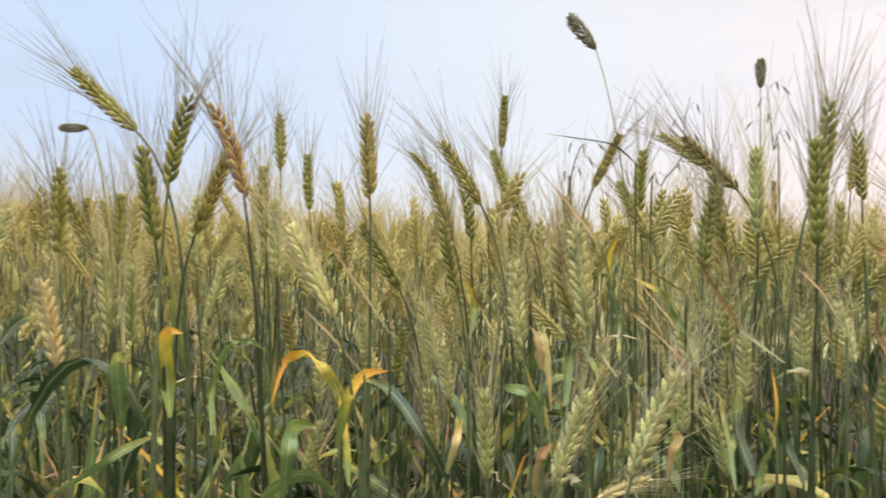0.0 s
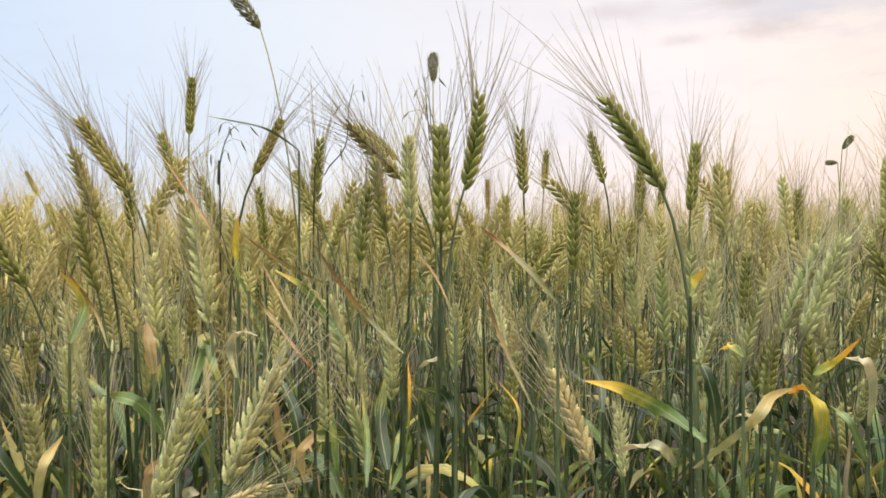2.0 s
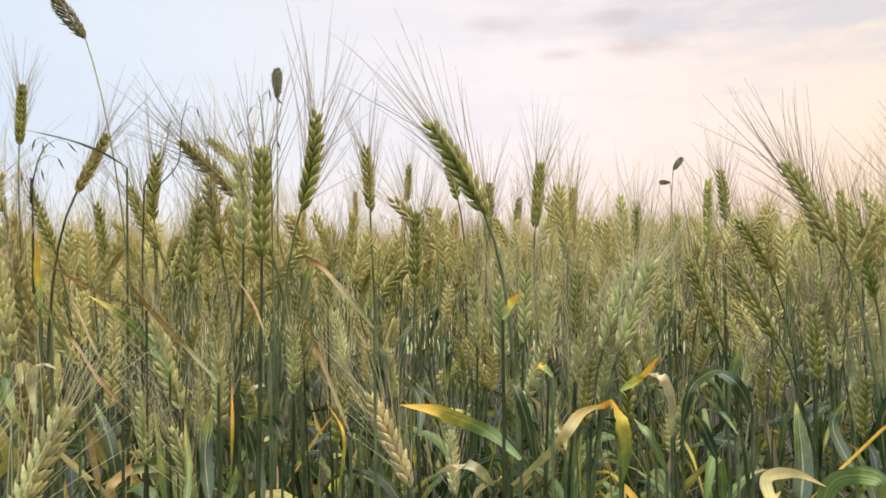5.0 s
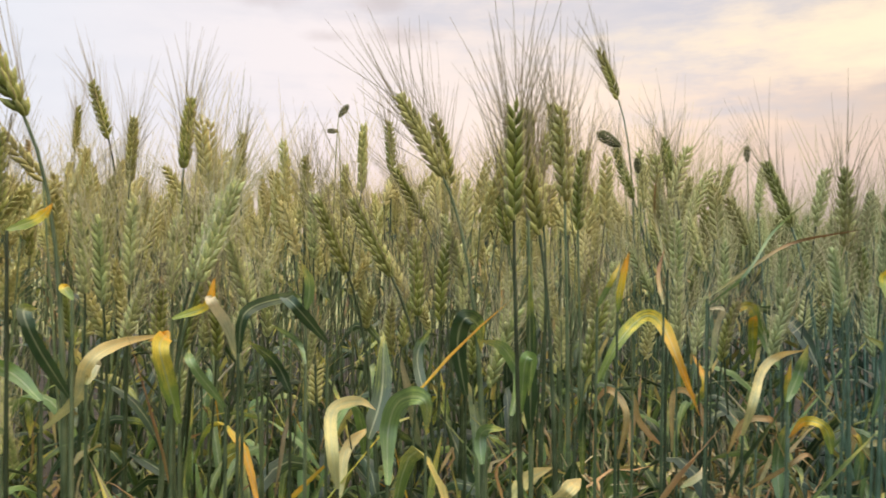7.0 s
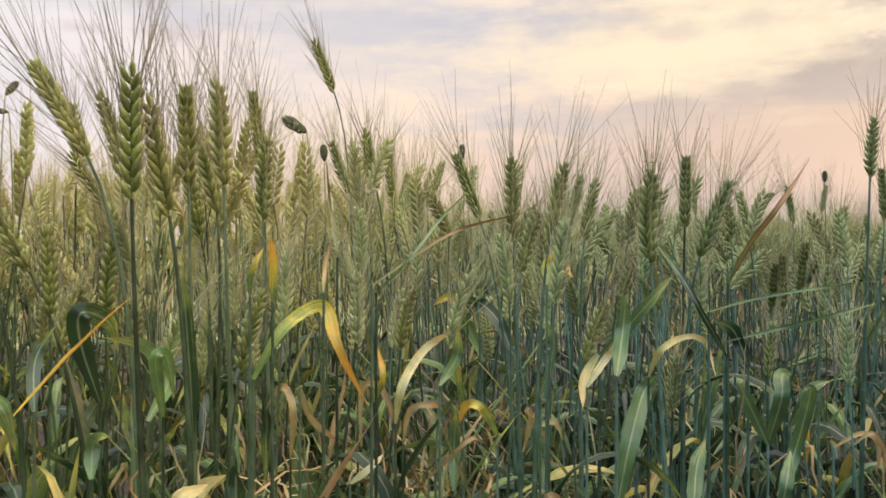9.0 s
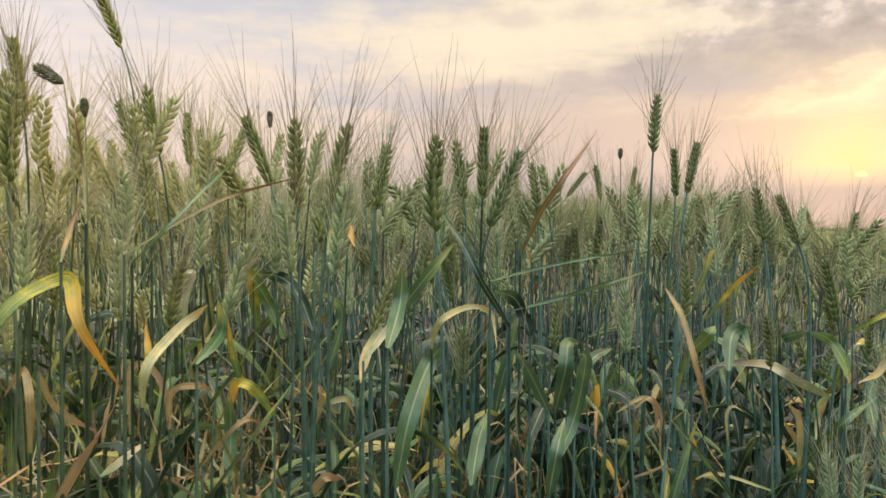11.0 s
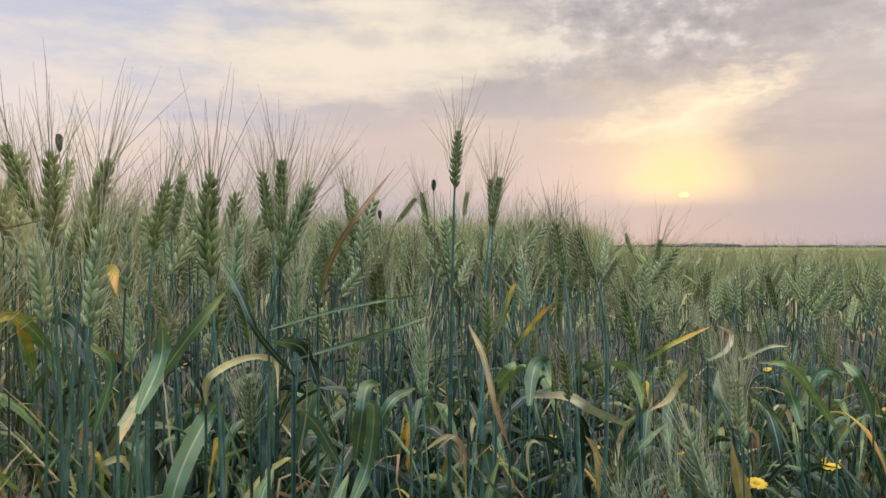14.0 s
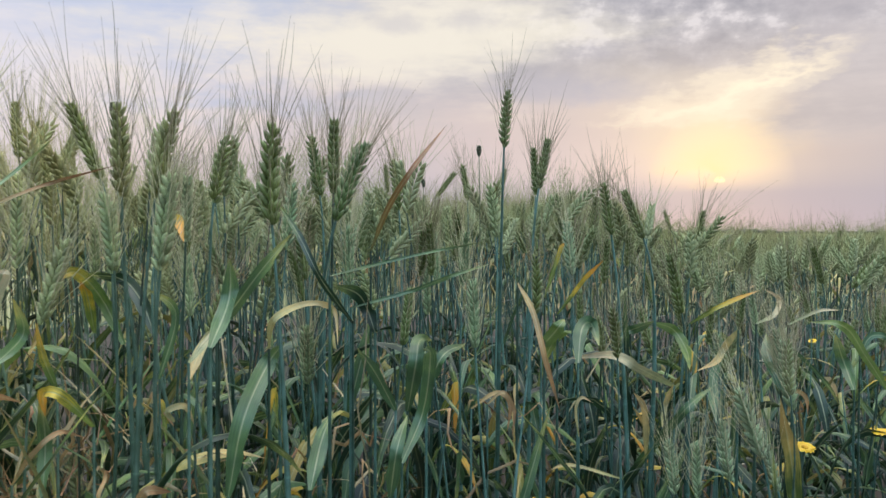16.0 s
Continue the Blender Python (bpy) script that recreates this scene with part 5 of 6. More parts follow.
blade([(-0.196, 0.639, -0.158), (-0.211, 0.688, -0.128), (-0.194, 0.674, -0.088), (-0.162, 0.629, -0.077), (-0.153, 0.654, -0.088)], 0.0098, LIVELY, "fresh green wheat shoot with a narrow slanting blade")
blade([(-0.243, 0.670, -0.150), (-0.253, 0.690, -0.113), (-0.238, 0.643, -0.073), (-0.219, 0.635, -0.071)], 0.0185, TURN, "wheat shoot whose arching blade turns yellow and orange")
blade([(-0.295, 0.692, -0.166), (-0.286, 0.665, -0.124), (-0.272, 0.627, -0.094), (-0.277, 0.664, -0.093)], 0.0196, FRESH, "grey-green wheat shoot with a broad blade arching over")
blade([(-0.361, 0.685, -0.226), (-0.302, 0.635, -0.190), (-0.271, 0.642, -0.171), (-0.258, 0.690, -0.168)], 0.0120, FRESH, "grey-green wheat shoot with a broad blade arching over")
blade([(-0.139, 0.655, -0.215), (-0.129, 0.629, -0.169), (-0.133, 0.674, -0.159), (-0.114, 0.688, -0.162)], 0.0196, FRESH, "grey-green wheat shoot with a broad blade arching over")
blade([(-0.371, 0.630, -0.080), (-0.368, 0.651, -0.064), (-0.374, 0.693, -0.062)], 0.0109, GREEN, "dark green wheat shoot with a blade arching over")
blade([(0.103, 0.633, -0.131), (0.114, 0.682, -0.106), (0.121, 0.682, -0.085), (0.127, 0.633, -0.098), (0.138, 0.645, -0.124)], 0.0131, FRESH, "grey-green wheat shoot with a broad blade arching over")
blade([(0.023, 0.661, -0.078), (0.029, 0.693, -0.050), (0.018, 0.651, -0.023)], 0.0098, TIPPED, "green wheat shoot with a broad blade drying yellow at its tip")
blade([(0.306, 0.688, -0.116), (0.312, 0.674, -0.106), (0.308, 0.629, -0.100)], 0.0087, PALE, "wheat shoot with a bleached drooping blade")
blade([(0.092, 0.690, -0.164), (0.078, 0.642, -0.129), (0.065, 0.635, -0.118), (0.040, 0.685, -0.123)], 0.0142, FRESH, "grey-green wheat shoot with a broad blade arching over")
blade([(-0.001, 0.664, -0.208), (0.010, 0.627, -0.163), (0.018, 0.665, -0.148)], 0.0098, STRAW, "wheat shoot with a bleached drooping blade")
blade([(-0.066, 0.635, -0.106), (-0.093, 0.642, -0.076), (-0.131, 0.690, -0.051)], 0.0033, RED, "thin reddish grass blade leaning through the wheat")
blade([(-0.044, 0.629, -0.070), (-0.078, 0.674, -0.029), (-0.116, 0.688, 0.022)], 0.0033, RED, "thin reddish grass blade leaning through the wheat")
blade([(0.051, 0.651, -0.082), (0.036, 0.693, -0.056), (0.018, 0.660, -0.018)], 0.0033, RED, "thin reddish grass blade leaning through the wheat")
blade([(0.173, 0.682, -0.100), (0.157, 0.682, -0.049), (0.136, 0.632, -0.012)], 0.0038, FRESH, "thin dark grass stalk leaning through the wheat")
blade([(0.224, 0.693, -0.039), (0.179, 0.651, -0.017), (0.145, 0.630, 0.007)], 0.0033, RED, "thin reddish grass blade leaning through the wheat")
blade([(0.201, 0.673, -0.205), (0.192, 0.629, -0.168), (0.208, 0.655, -0.160), (0.209, 0.693, -0.167)], 0.0098, DRY, "wheat shoot with a dry curled blade")
blade([(0.633, 0.396, -0.218), (0.627, 0.395, -0.190), (0.651, 0.427, -0.172), (0.660, 0.409, -0.163), (0.644, 0.369, -0.160)], 0.0129, STRAW, "wheat shoot with a bleached drooping blade")
blade([(0.673, 0.448, -0.247), (0.698, 0.471, -0.218), (0.727, 0.476, -0.205)], 0.0129, STRAW, "wheat shoot with a bleached drooping blade")
blade([(0.656, 0.370, -0.214), (0.681, 0.399, -0.185), (0.675, 0.380, -0.160), (0.664, 0.342, -0.152), (0.682, 0.359, -0.182)], 0.0189, FRESH, "grey-green wheat shoot with a broad blade arching over")
blade([(0.717, 0.338, -0.205), (0.724, 0.345, -0.185), (0.706, 0.307, -0.172)], 0.0129, FRESH, "grey-green wheat shoot with a broad blade arching over")
blade([(0.780, 0.415, -0.176), (0.754, 0.400, -0.130), (0.736, 0.375, -0.105), (0.771, 0.393, -0.115), (0.787, 0.404, -0.138)], 0.0198, GREEN, "dark green wheat shoot with a blade arching over")
blade([(0.802, 0.373, -0.187), (0.770, 0.343, -0.139), (0.783, 0.347, -0.139), (0.813, 0.374, -0.175)], 0.0129, LIVELY, "fresh green wheat shoot with a narrow slanting blade")
blade([(0.891, 0.226, -0.193), (0.879, 0.213, -0.163), (0.925, 0.226, -0.147), (0.940, 0.218, -0.135), (0.908, 0.187, -0.124)], 0.0099, STRAW, "wheat shoot with a bleached drooping blade")
blade([(1.321, 0.318, -0.201), (1.349, 0.352, -0.162), (1.385, 0.400, -0.140), (1.307, 0.402, -0.130)], 0.0237, GREEN, "dark green wheat shoot with a blade arching over")
blade([(0.964, 0.079, -0.156), (1.013, 0.088, -0.129), (1.008, 0.085, -0.099)], 0.0170, FRESH, "grey-green wheat shoot with a broad blade arching over")
blade([(1.005, 0.115, -0.174), (1.043, 0.108, -0.152), (1.010, 0.083, -0.128)], 0.0099, PALE, "wheat shoot with a bleached drooping blade")
blade([(0.860, 0.319, -0.103), (0.846, 0.306, -0.074), (0.817, 0.282, -0.052)], 0.0079, TURN, "wheat shoot whose arching blade turns yellow and orange")
blade([(0.847, 0.330, -0.099), (0.815, 0.298, -0.078), (0.821, 0.292, -0.061)], 0.0059, TIPPED, "green wheat shoot with a broad blade drying yellow at its tip")
blade([(0.738, 0.294, -0.229), (0.726, 0.270, -0.209), (0.759, 0.282, -0.211)], 0.0146, STRAW, "wheat shoot with a bleached drooping blade")
blade([(0.860, 0.339, -0.165), (0.886, 0.331, -0.128), (0.939, 0.340, -0.113), (0.925, 0.315, -0.117), (0.899, 0.285, -0.142), (0.945, 0.288, -0.197)], 0.0166, TURN, "wheat shoot whose arching blade turns yellow and orange")
blade([(0.719, 0.399, -0.170), (0.744, 0.437, -0.142), (0.756, 0.433, -0.119)], 0.0129, GREEN, "dark green wheat shoot with a blade arching over")
blade([(0.918, 0.203, -0.167), (0.958, 0.209, -0.149), (0.927, 0.192, -0.122)], 0.0119, FRESH, "grey-green wheat shoot with a broad blade arching over")
blade([(1.076, 0.127, -0.156), (1.062, 0.136, -0.178), (1.016, 0.122, -0.194)], 0.0120, STRAW, "wheat shoot with a bleached drooping blade")
blade([(1.081, 0.128, -0.160), (1.052, 0.085, -0.117), (1.052, 0.055, -0.081)], 0.0131, FRESH, "grey-green wheat shoot with a broad blade arching over")
blade([(1.077, 0.083, -0.174), (1.041, 0.065, -0.146), (1.083, 0.053, -0.138), (1.124, 0.043, -0.147), (1.085, 0.028, -0.171)], 0.0076, STRAW, "wheat shoot with a bleached drooping blade")
blade([(1.035, 0.099, -0.280), (1.041, 0.089, -0.222), (1.095, 0.091, -0.190), (1.088, 0.074, -0.170)], 0.0218, FRESH, "grey-green wheat shoot with a broad blade arching over")
blade([(1.052, 0.040, -0.278), (1.096, 0.046, -0.255), (1.121, 0.043, -0.233)], 0.0185, FRESH, "grey-green wheat shoot with a broad blade arching over")
blade([(1.079, 0.033, -0.115), (1.142, 0.005, -0.107), (1.136, -0.044, -0.096), (1.116, -0.090, -0.087)], 0.0038, FRESH, "thin dark grass stalk leaning through the wheat")
blade([(1.117, 0.026, -0.144), (1.146, -0.019, -0.132), (1.110, -0.060, -0.116), (1.133, -0.092, -0.106)], 0.0049, FRESH, "thin dark grass stalk leaning through the wheat")
blade([(1.261, 0.044, -0.099), (1.224, 0.018, -0.057), (1.204, -0.012, -0.018), (1.274, -0.033, 0.031)], 0.0077, RED, "thin reddish grass blade leaning through the wheat")
blade([(1.116, 0.024, -0.157), (1.059, 0.034, -0.116), (1.072, 0.056, -0.083), (1.102, 0.090, -0.048)], 0.0076, GREEN, "dark green wheat shoot with a blade arching over")
blade([(0.954, 0.286, -0.100), (0.956, 0.253, -0.070), (1.011, 0.253, -0.034), (1.024, 0.226, -0.004)], 0.0038, FRESH, "thin dark grass stalk leaning through the wheat")
blade([(0.937, 0.279, -0.093), (0.984, 0.260, -0.065), (1.030, 0.240, -0.043), (1.015, 0.175, -0.031)], 0.0044, RED, "thin reddish grass blade leaning through the wheat")
blade([(1.060, 0.171, -0.095), (1.110, 0.189, -0.076), (1.100, 0.173, -0.071), (1.059, 0.146, -0.088)], 0.0153, TURN, "wheat shoot whose arching blade turns yellow and orange")
blade([(1.344, 0.371, -0.217), (1.360, 0.408, -0.166), (1.286, 0.392, -0.127), (1.267, 0.406, -0.135)], 0.0218, TIPPED, "green wheat shoot with a broad blade drying yellow at its tip")
blade([(1.358, 0.418, -0.206), (1.319, 0.402, -0.155), (1.268, 0.376, -0.135)], 0.0168, TURN, "wheat shoot whose arching blade turns yellow and orange")
blade([(1.034, 0.208, -0.231), (0.984, 0.197, -0.198), (0.985, 0.214, -0.195), (1.024, 0.242, -0.222)], 0.0120, TURN, "wheat shoot whose arching blade turns yellow and orange")
blade([(0.927, 0.358, -0.247), (0.908, 0.339, -0.198), (0.940, 0.379, -0.187), (0.943, 0.403, -0.212)], 0.0087, DRY, "wheat shoot with a dry curled blade")
blade([(0.912, 0.335, -0.179), (0.934, 0.339, -0.212), (0.979, 0.339, -0.244)], 0.0076, DRY, "wheat shoot with a dry curled blade")
blade([(0.866, 0.435, -0.289), (0.911, 0.454, -0.286), (0.922, 0.430, -0.270)], 0.0218, STRAW, "wheat shoot with a bleached drooping blade")
blade([(1.117, -0.018, -0.274), (1.158, -0.029, -0.240), (1.118, -0.042, -0.184), (1.094, -0.040, -0.173)], 0.0163, FRESH, "grey-green wheat shoot with a broad blade arching over")
blade([(1.143, -0.007, -0.236), (1.120, 0.005, -0.200), (1.069, 0.008, -0.170)], 0.0142, FRESH, "grey-green wheat shoot with a broad blade arching over")
blade([(1.001, 0.288, -0.241), (0.963, 0.257, -0.200), (0.966, 0.236, -0.194), (1.013, 0.253, -0.209)], 0.0076, DRY, "wheat shoot with a dry curled blade")
blade([(1.029, 0.170, -0.294), (1.000, 0.146, -0.267), (1.041, 0.148, -0.281)], 0.0098, DRY, "wheat shoot with a dry curled blade")
blade([(0.934, 0.299, -0.261), (0.949, 0.287, -0.249), (0.993, 0.305, -0.251)], 0.0087, PALE, "wheat shoot with a bleached drooping blade")
blade([(0.894, 0.296, -0.097), (0.930, 0.322, -0.075), (0.943, 0.323, -0.050)], 0.0052, RED, "thin reddish grass blade leaning through the wheat")
blade([(0.945, 0.321, -0.070), (0.975, 0.352, -0.018), (0.947, 0.335, 0.019)], 0.0033, RED, "thin reddish grass blade leaning through the wheat")
blade([(1.130, 0.008, -0.166), (1.123, 0.019, -0.135), (1.065, 0.026, -0.121)], 0.0163, GREEN, "dark green wheat shoot with a blade arching over")
blade([(1.344, -0.104, -0.136), (1.295, -0.123, -0.165), (1.272, -0.137, -0.213), (1.332, -0.152, -0.276)], 0.0085, DRY, "wheat shoot with a dry curled blade")
blade([(1.262, 0.005, -0.265), (1.215, -0.012, -0.208), (1.248, -0.010, -0.190), (1.293, -0.015, -0.195)], 0.0215, FRESH, "grey-green wheat shoot with a broad blade arching over")
blade([(1.242, -0.018, -0.239), (1.240, -0.035, -0.203), (1.303, -0.050, -0.200)], 0.0154, FRESH, "grey-green wheat shoot with a broad blade arching over")
blade([(1.335, -0.171, -0.223), (1.389, -0.177, -0.193), (1.426, -0.189, -0.190), (1.367, -0.196, -0.209)], 0.0241, FRESH, "grey-green wheat shoot with a broad blade arching over")
blade([(1.434, -0.264, -0.188), (1.508, -0.299, -0.206), (1.479, -0.311, -0.229), (1.418, -0.304, -0.242)], 0.0181, LIVELY, "fresh green wheat shoot with a narrow slanting blade")
blade([(1.440, -0.216, -0.209), (1.462, -0.242, -0.201), (1.399, -0.260, -0.183)], 0.0161, FRESH, "grey-green wheat shoot with a broad blade arching over")
blade([(1.484, -0.224, -0.414), (1.449, -0.272, -0.336), (1.413, -0.302, -0.284), (1.482, -0.349, -0.269)], 0.0150, FRESH, "grey-green wheat shoot with a broad blade arching over")
blade([(1.455, -0.292, -0.269), (1.379, -0.241, -0.234), (1.393, -0.212, -0.223), (1.444, -0.164, -0.236)], 0.0160, PALE, "wheat shoot with a bleached drooping blade")
blade([(1.486, -0.315, -0.195), (1.468, -0.355, -0.167), (1.552, -0.417, -0.156)], 0.0078, TURN, "wheat shoot whose arching blade turns yellow and orange")
blade([(1.500, -0.399, -0.195), (1.551, -0.435, -0.189), (1.612, -0.458, -0.172), (1.548, -0.421, -0.154)], 0.0096, PALE, "wheat shoot with a bleached drooping blade")
blade([(1.405, -0.355, -0.192), (1.472, -0.357, -0.219), (1.457, -0.341, -0.238), (1.385, -0.306, -0.237)], 0.0116, STRAW, "wheat shoot with a bleached drooping blade")
blade([(1.460, -0.279, -0.321), (1.498, -0.289, -0.298), (1.435, -0.288, -0.263)], 0.0090, STRAW, "wheat shoot with a bleached drooping blade")
blade([(1.413, -0.149, -0.178), (1.391, -0.179, -0.135), (1.342, -0.198, -0.110)], 0.0070, TURN, "wheat shoot whose arching blade turns yellow and orange")
blade([(1.384, -0.130, -0.214), (1.324, -0.147, -0.186), (1.328, -0.156, -0.174)], 0.0207, LIVELY, "fresh green wheat shoot with a narrow slanting blade")
blade([(1.032, 0.341, -0.214), (1.008, 0.315, -0.181), (1.044, 0.346, -0.159)], 0.0083, TURN, "wheat shoot whose arching blade turns yellow and orange")
blade([(1.517, -0.448, -0.294), (1.538, -0.427, -0.249), (1.610, -0.440, -0.223)], 0.0242, FRESH, "grey-green wheat shoot with a broad blade arching over")
blade([(1.532, -0.360, -0.331), (1.611, -0.370, -0.288), (1.627, -0.394, -0.243)], 0.0201, FRESH, "grey-green wheat shoot with a broad blade arching over")
blade([(1.394, -0.477, -0.255), (1.441, -0.481, -0.226), (1.389, -0.454, -0.191)], 0.0182, FRESH, "grey-green wheat shoot with a broad blade arching over")
blade([(1.437, -0.531, -0.264), (1.422, -0.500, -0.222), (1.356, -0.452, -0.180), (1.381, -0.424, -0.178)], 0.0140, LIVELY, "fresh green wheat shoot with a narrow slanting blade")
blade([(1.415, -0.254, -0.346), (1.355, -0.245, -0.277), (1.337, -0.231, -0.254)], 0.0098, STRAW, "wheat shoot with a bleached drooping blade")
blade([(1.417, -0.563, -0.245), (1.360, -0.523, -0.191), (1.404, -0.523, -0.179)], 0.0154, FRESH, "grey-green wheat shoot with a broad blade arching over")
blade([(0.202, 0.695, -0.191), (0.196, 0.700, -0.151), (0.186, 0.758, -0.124)], 0.0153, GREEN, "dark green wheat shoot with a blade arching over")
blade([(0.267, 0.647, -0.193), (0.271, 0.692, -0.164), (0.279, 0.707, -0.125)], 0.0174, GREEN, "dark green wheat shoot with a blade arching over")
blade([(0.310, 0.645, -0.200), (0.314, 0.690, -0.174), (0.300, 0.668, -0.134)], 0.0153, GREEN, "dark green wheat shoot with a blade arching over")
blade([(0.245, 0.715, -0.094), (0.224, 0.732, -0.063), (0.202, 0.691, -0.040), (0.179, 0.713, -0.025)], 0.0092, TIPPED, "green wheat shoot with a broad blade drying yellow at its tip")
blade([(0.190, 0.762, -0.203), (0.183, 0.724, -0.164), (0.179, 0.698, -0.131)], 0.0082, DRY, "wheat shoot with a dry curled blade")
blade([(0.290, 0.687, -0.208), (0.284, 0.640, -0.141), (0.288, 0.661, -0.095)], 0.0041, TURN, "wheat shoot whose arching blade turns yellow and orange")
blade([(0.364, 0.611, -0.194), (0.365, 0.597, -0.142), (0.368, 0.649, -0.124)], 0.0041, TURN, "wheat shoot whose arching blade turns yellow and orange")
blade([(0.676, 0.416, -0.195), (0.705, 0.436, -0.168), (0.725, 0.458, -0.122)], 0.0205, GREEN, "dark green wheat shoot with a blade arching over")
blade([(0.784, 0.368, -0.186), (0.827, 0.396, -0.164), (0.803, 0.393, -0.136), (0.753, 0.373, -0.123)], 0.0153, FRESH, "grey-green wheat shoot with a broad blade arching over")
blade([(1.034, 0.252, -0.288), (1.050, 0.261, -0.249), (1.012, 0.237, -0.201)], 0.0153, FRESH, "grey-green wheat shoot with a broad blade arching over")
blade([(1.054, 0.253, -0.208), (1.030, 0.246, -0.181), (1.001, 0.232, -0.147)], 0.0086, TIPPED, "green wheat shoot with a broad blade drying yellow at its tip")
blade([(1.041, 0.284, -0.283), (1.004, 0.237, -0.244), (1.014, 0.223, -0.231), (1.055, 0.230, -0.246)], 0.0057, DRY, "wheat shoot with a dry curled blade")
blade([(1.058, -0.021, -0.282), (1.038, -0.030, -0.241), (1.079, -0.030, -0.224)], 0.0143, FRESH, "grey-green wheat shoot with a broad blade arching over")
blade([(1.329, -0.054, -0.276), (1.331, -0.082, -0.258), (1.333, -0.097, -0.270), (1.332, -0.094, -0.301)], 0.0077, DRY, "wheat shoot with a dry curled blade")
blade([(1.535, -0.536, -0.238), (1.537, -0.550, -0.213), (1.539, -0.573, -0.216), (1.541, -0.587, -0.245)], 0.0117, FRESH, "green wheat shoot with a blade arching over")
blade([(1.060, 0.376, -0.269), (1.060, 0.376, -0.210), (1.067, 0.362, -0.204), (1.074, 0.349, -0.228), (1.076, 0.344, -0.275)], 0.0092, DRY, "wheat shoot with a dry curled blade")
blade([(1.118, 0.200, -0.210), (1.125, 0.188, -0.153), (1.113, 0.208, -0.130)], 0.0107, FRESH, "green wheat shoot with a blade arching over")
blade([(1.171, 0.241, -0.283), (1.172, 0.232, -0.246), (1.172, 0.236, -0.238), (1.173, 0.212, -0.272)], 0.0089, DRY, "wheat shoot with a dry curled blade")
blade([(1.172, 0.223, -0.283), (1.172, 0.227, -0.246), (1.172, 0.236, -0.243)], 0.0062, TURN, "wheat shoot whose arching blade turns yellow and orange")
blade([(1.526, -0.438, -0.222), (1.529, -0.467, -0.244), (1.532, -0.497, -0.277), (1.534, -0.512, -0.303)], 0.0075, FRESH, "green wheat shoot with a blade arching over")
blade([(1.527, -0.445, -0.199), (1.530, -0.482, -0.181), (1.533, -0.511, -0.179)], 0.0059, PALE, "wheat shoot with a bleached drooping blade")
blade([(1.326, -0.172, -0.302), (1.326, -0.169, -0.271), (1.326, -0.175, -0.259), (1.328, -0.187, -0.265)], 0.0051, STRAW, "wheat shoot with a dry curled blade")
blade([(1.480, -0.432, -0.306), (1.481, -0.440, -0.277), (1.482, -0.454, -0.283), (1.483, -0.457, -0.306)], 0.0075, DRY, "wheat shoot with a dry curled blade")
blade([(1.360, -0.134, -0.154), (1.361, -0.150, -0.103), (1.362, -0.156, -0.091)], 0.0067, TURN, "wheat shoot whose arching blade turns yellow and orange")
blade([(1.171, 0.214, -0.262), (1.168, 0.219, -0.251), (1.176, 0.206, -0.248), (1.181, 0.198, -0.268)], 0.0089, STRAW, "wheat shoot with a bleached drooping blade")
blade([(1.385, -0.225, -0.365), (1.371, -0.165, -0.347), (1.366, -0.140, -0.353)], 0.0059, STRAW, "wheat shoot with a bleached drooping blade")
blade([(1.317, -0.073, -0.268), (1.321, -0.090, -0.255), (1.324, -0.102, -0.273), (1.322, -0.100, -0.304)], 0.0059, DRY, "wheat shoot with a dry curled blade")
blade([(1.120, 0.363, -0.184), (1.123, 0.359, -0.140), (1.124, 0.353, -0.119), (1.121, 0.369, -0.119)], 0.0090, PALE, "wheat shoot with a bleached drooping blade")
grass_head((0.153, 0.909, 0.281), (0.182, 0.898, 0.240), (0.251, 0.874, 0.024), 0.0169)
grass_head((0.401, 0.951, 0.241), (0.401, 0.951, 0.206), (0.401, 0.952, 0.104), 0.0137)
grass_head((0.993, 0.866, 0.149), (0.982, 0.872, 0.132), (0.972, 0.878, 0.019), 0.0103)
grass_head((0.992, 0.911, 0.117), (1.005, 0.903, 0.117), (1.014, 0.899, 0.019), 0.0080)
grass_head((-0.365, 0.720, 0.116), (-0.340, 0.720, 0.116), (-0.299, 0.720, 0.076), 0.0092)
grass_head((1.028, 0.452, 0.074), (1.038, 0.431, 0.060), (1.047, 0.411, -0.064), 0.0141)
grass_head((1.046, 0.415, 0.045), (1.046, 0.414, 0.029), (1.047, 0.410, -0.064), 0.0082)
grass_head((1.571, 0.525, 0.116), (1.572, 0.524, 0.090), (1.575, 0.519, -0.036), 0.0107)
grass_head((1.605, -0.035, 0.046), (1.605, -0.035, 0.031), (1.605, -0.039, -0.069), 0.0074)
grass_head((1.794, 0.081, 0.011), (1.794, 0.080, -0.003), (1.794, 0.078, -0.073), 0.0068)
wild_oat([(0.136, 0.800, 0.014), (0.134, 0.800, 0.056), (0.139, 0.800, 0.092), (0.148, 0.800, 0.112), (0.154, 0.800, 0.109)])
wild_oat([(0.234, 0.850, 0.015), (0.246, 0.850, 0.073), (0.269, 0.850, 0.105), (0.273, 0.850, 0.147), (0.279, 0.850, 0.174)])
wild_oat([(0.356, 0.796, 0.046), (0.350, 0.797, 0.107), (0.347, 0.798, 0.143), (0.345, 0.799, 0.167), (0.342, 0.800, 0.179)])
daisy((1.527, -0.468, -0.358), 0.0176)
daisy((1.790, -0.664, -0.398), 0.0193)
daisy((1.566, -0.380, -0.332), 0.0084)
daisy((1.992, -0.627, -0.282), 0.0109)
daisy((1.919, -0.809, -0.337), 0.0126)
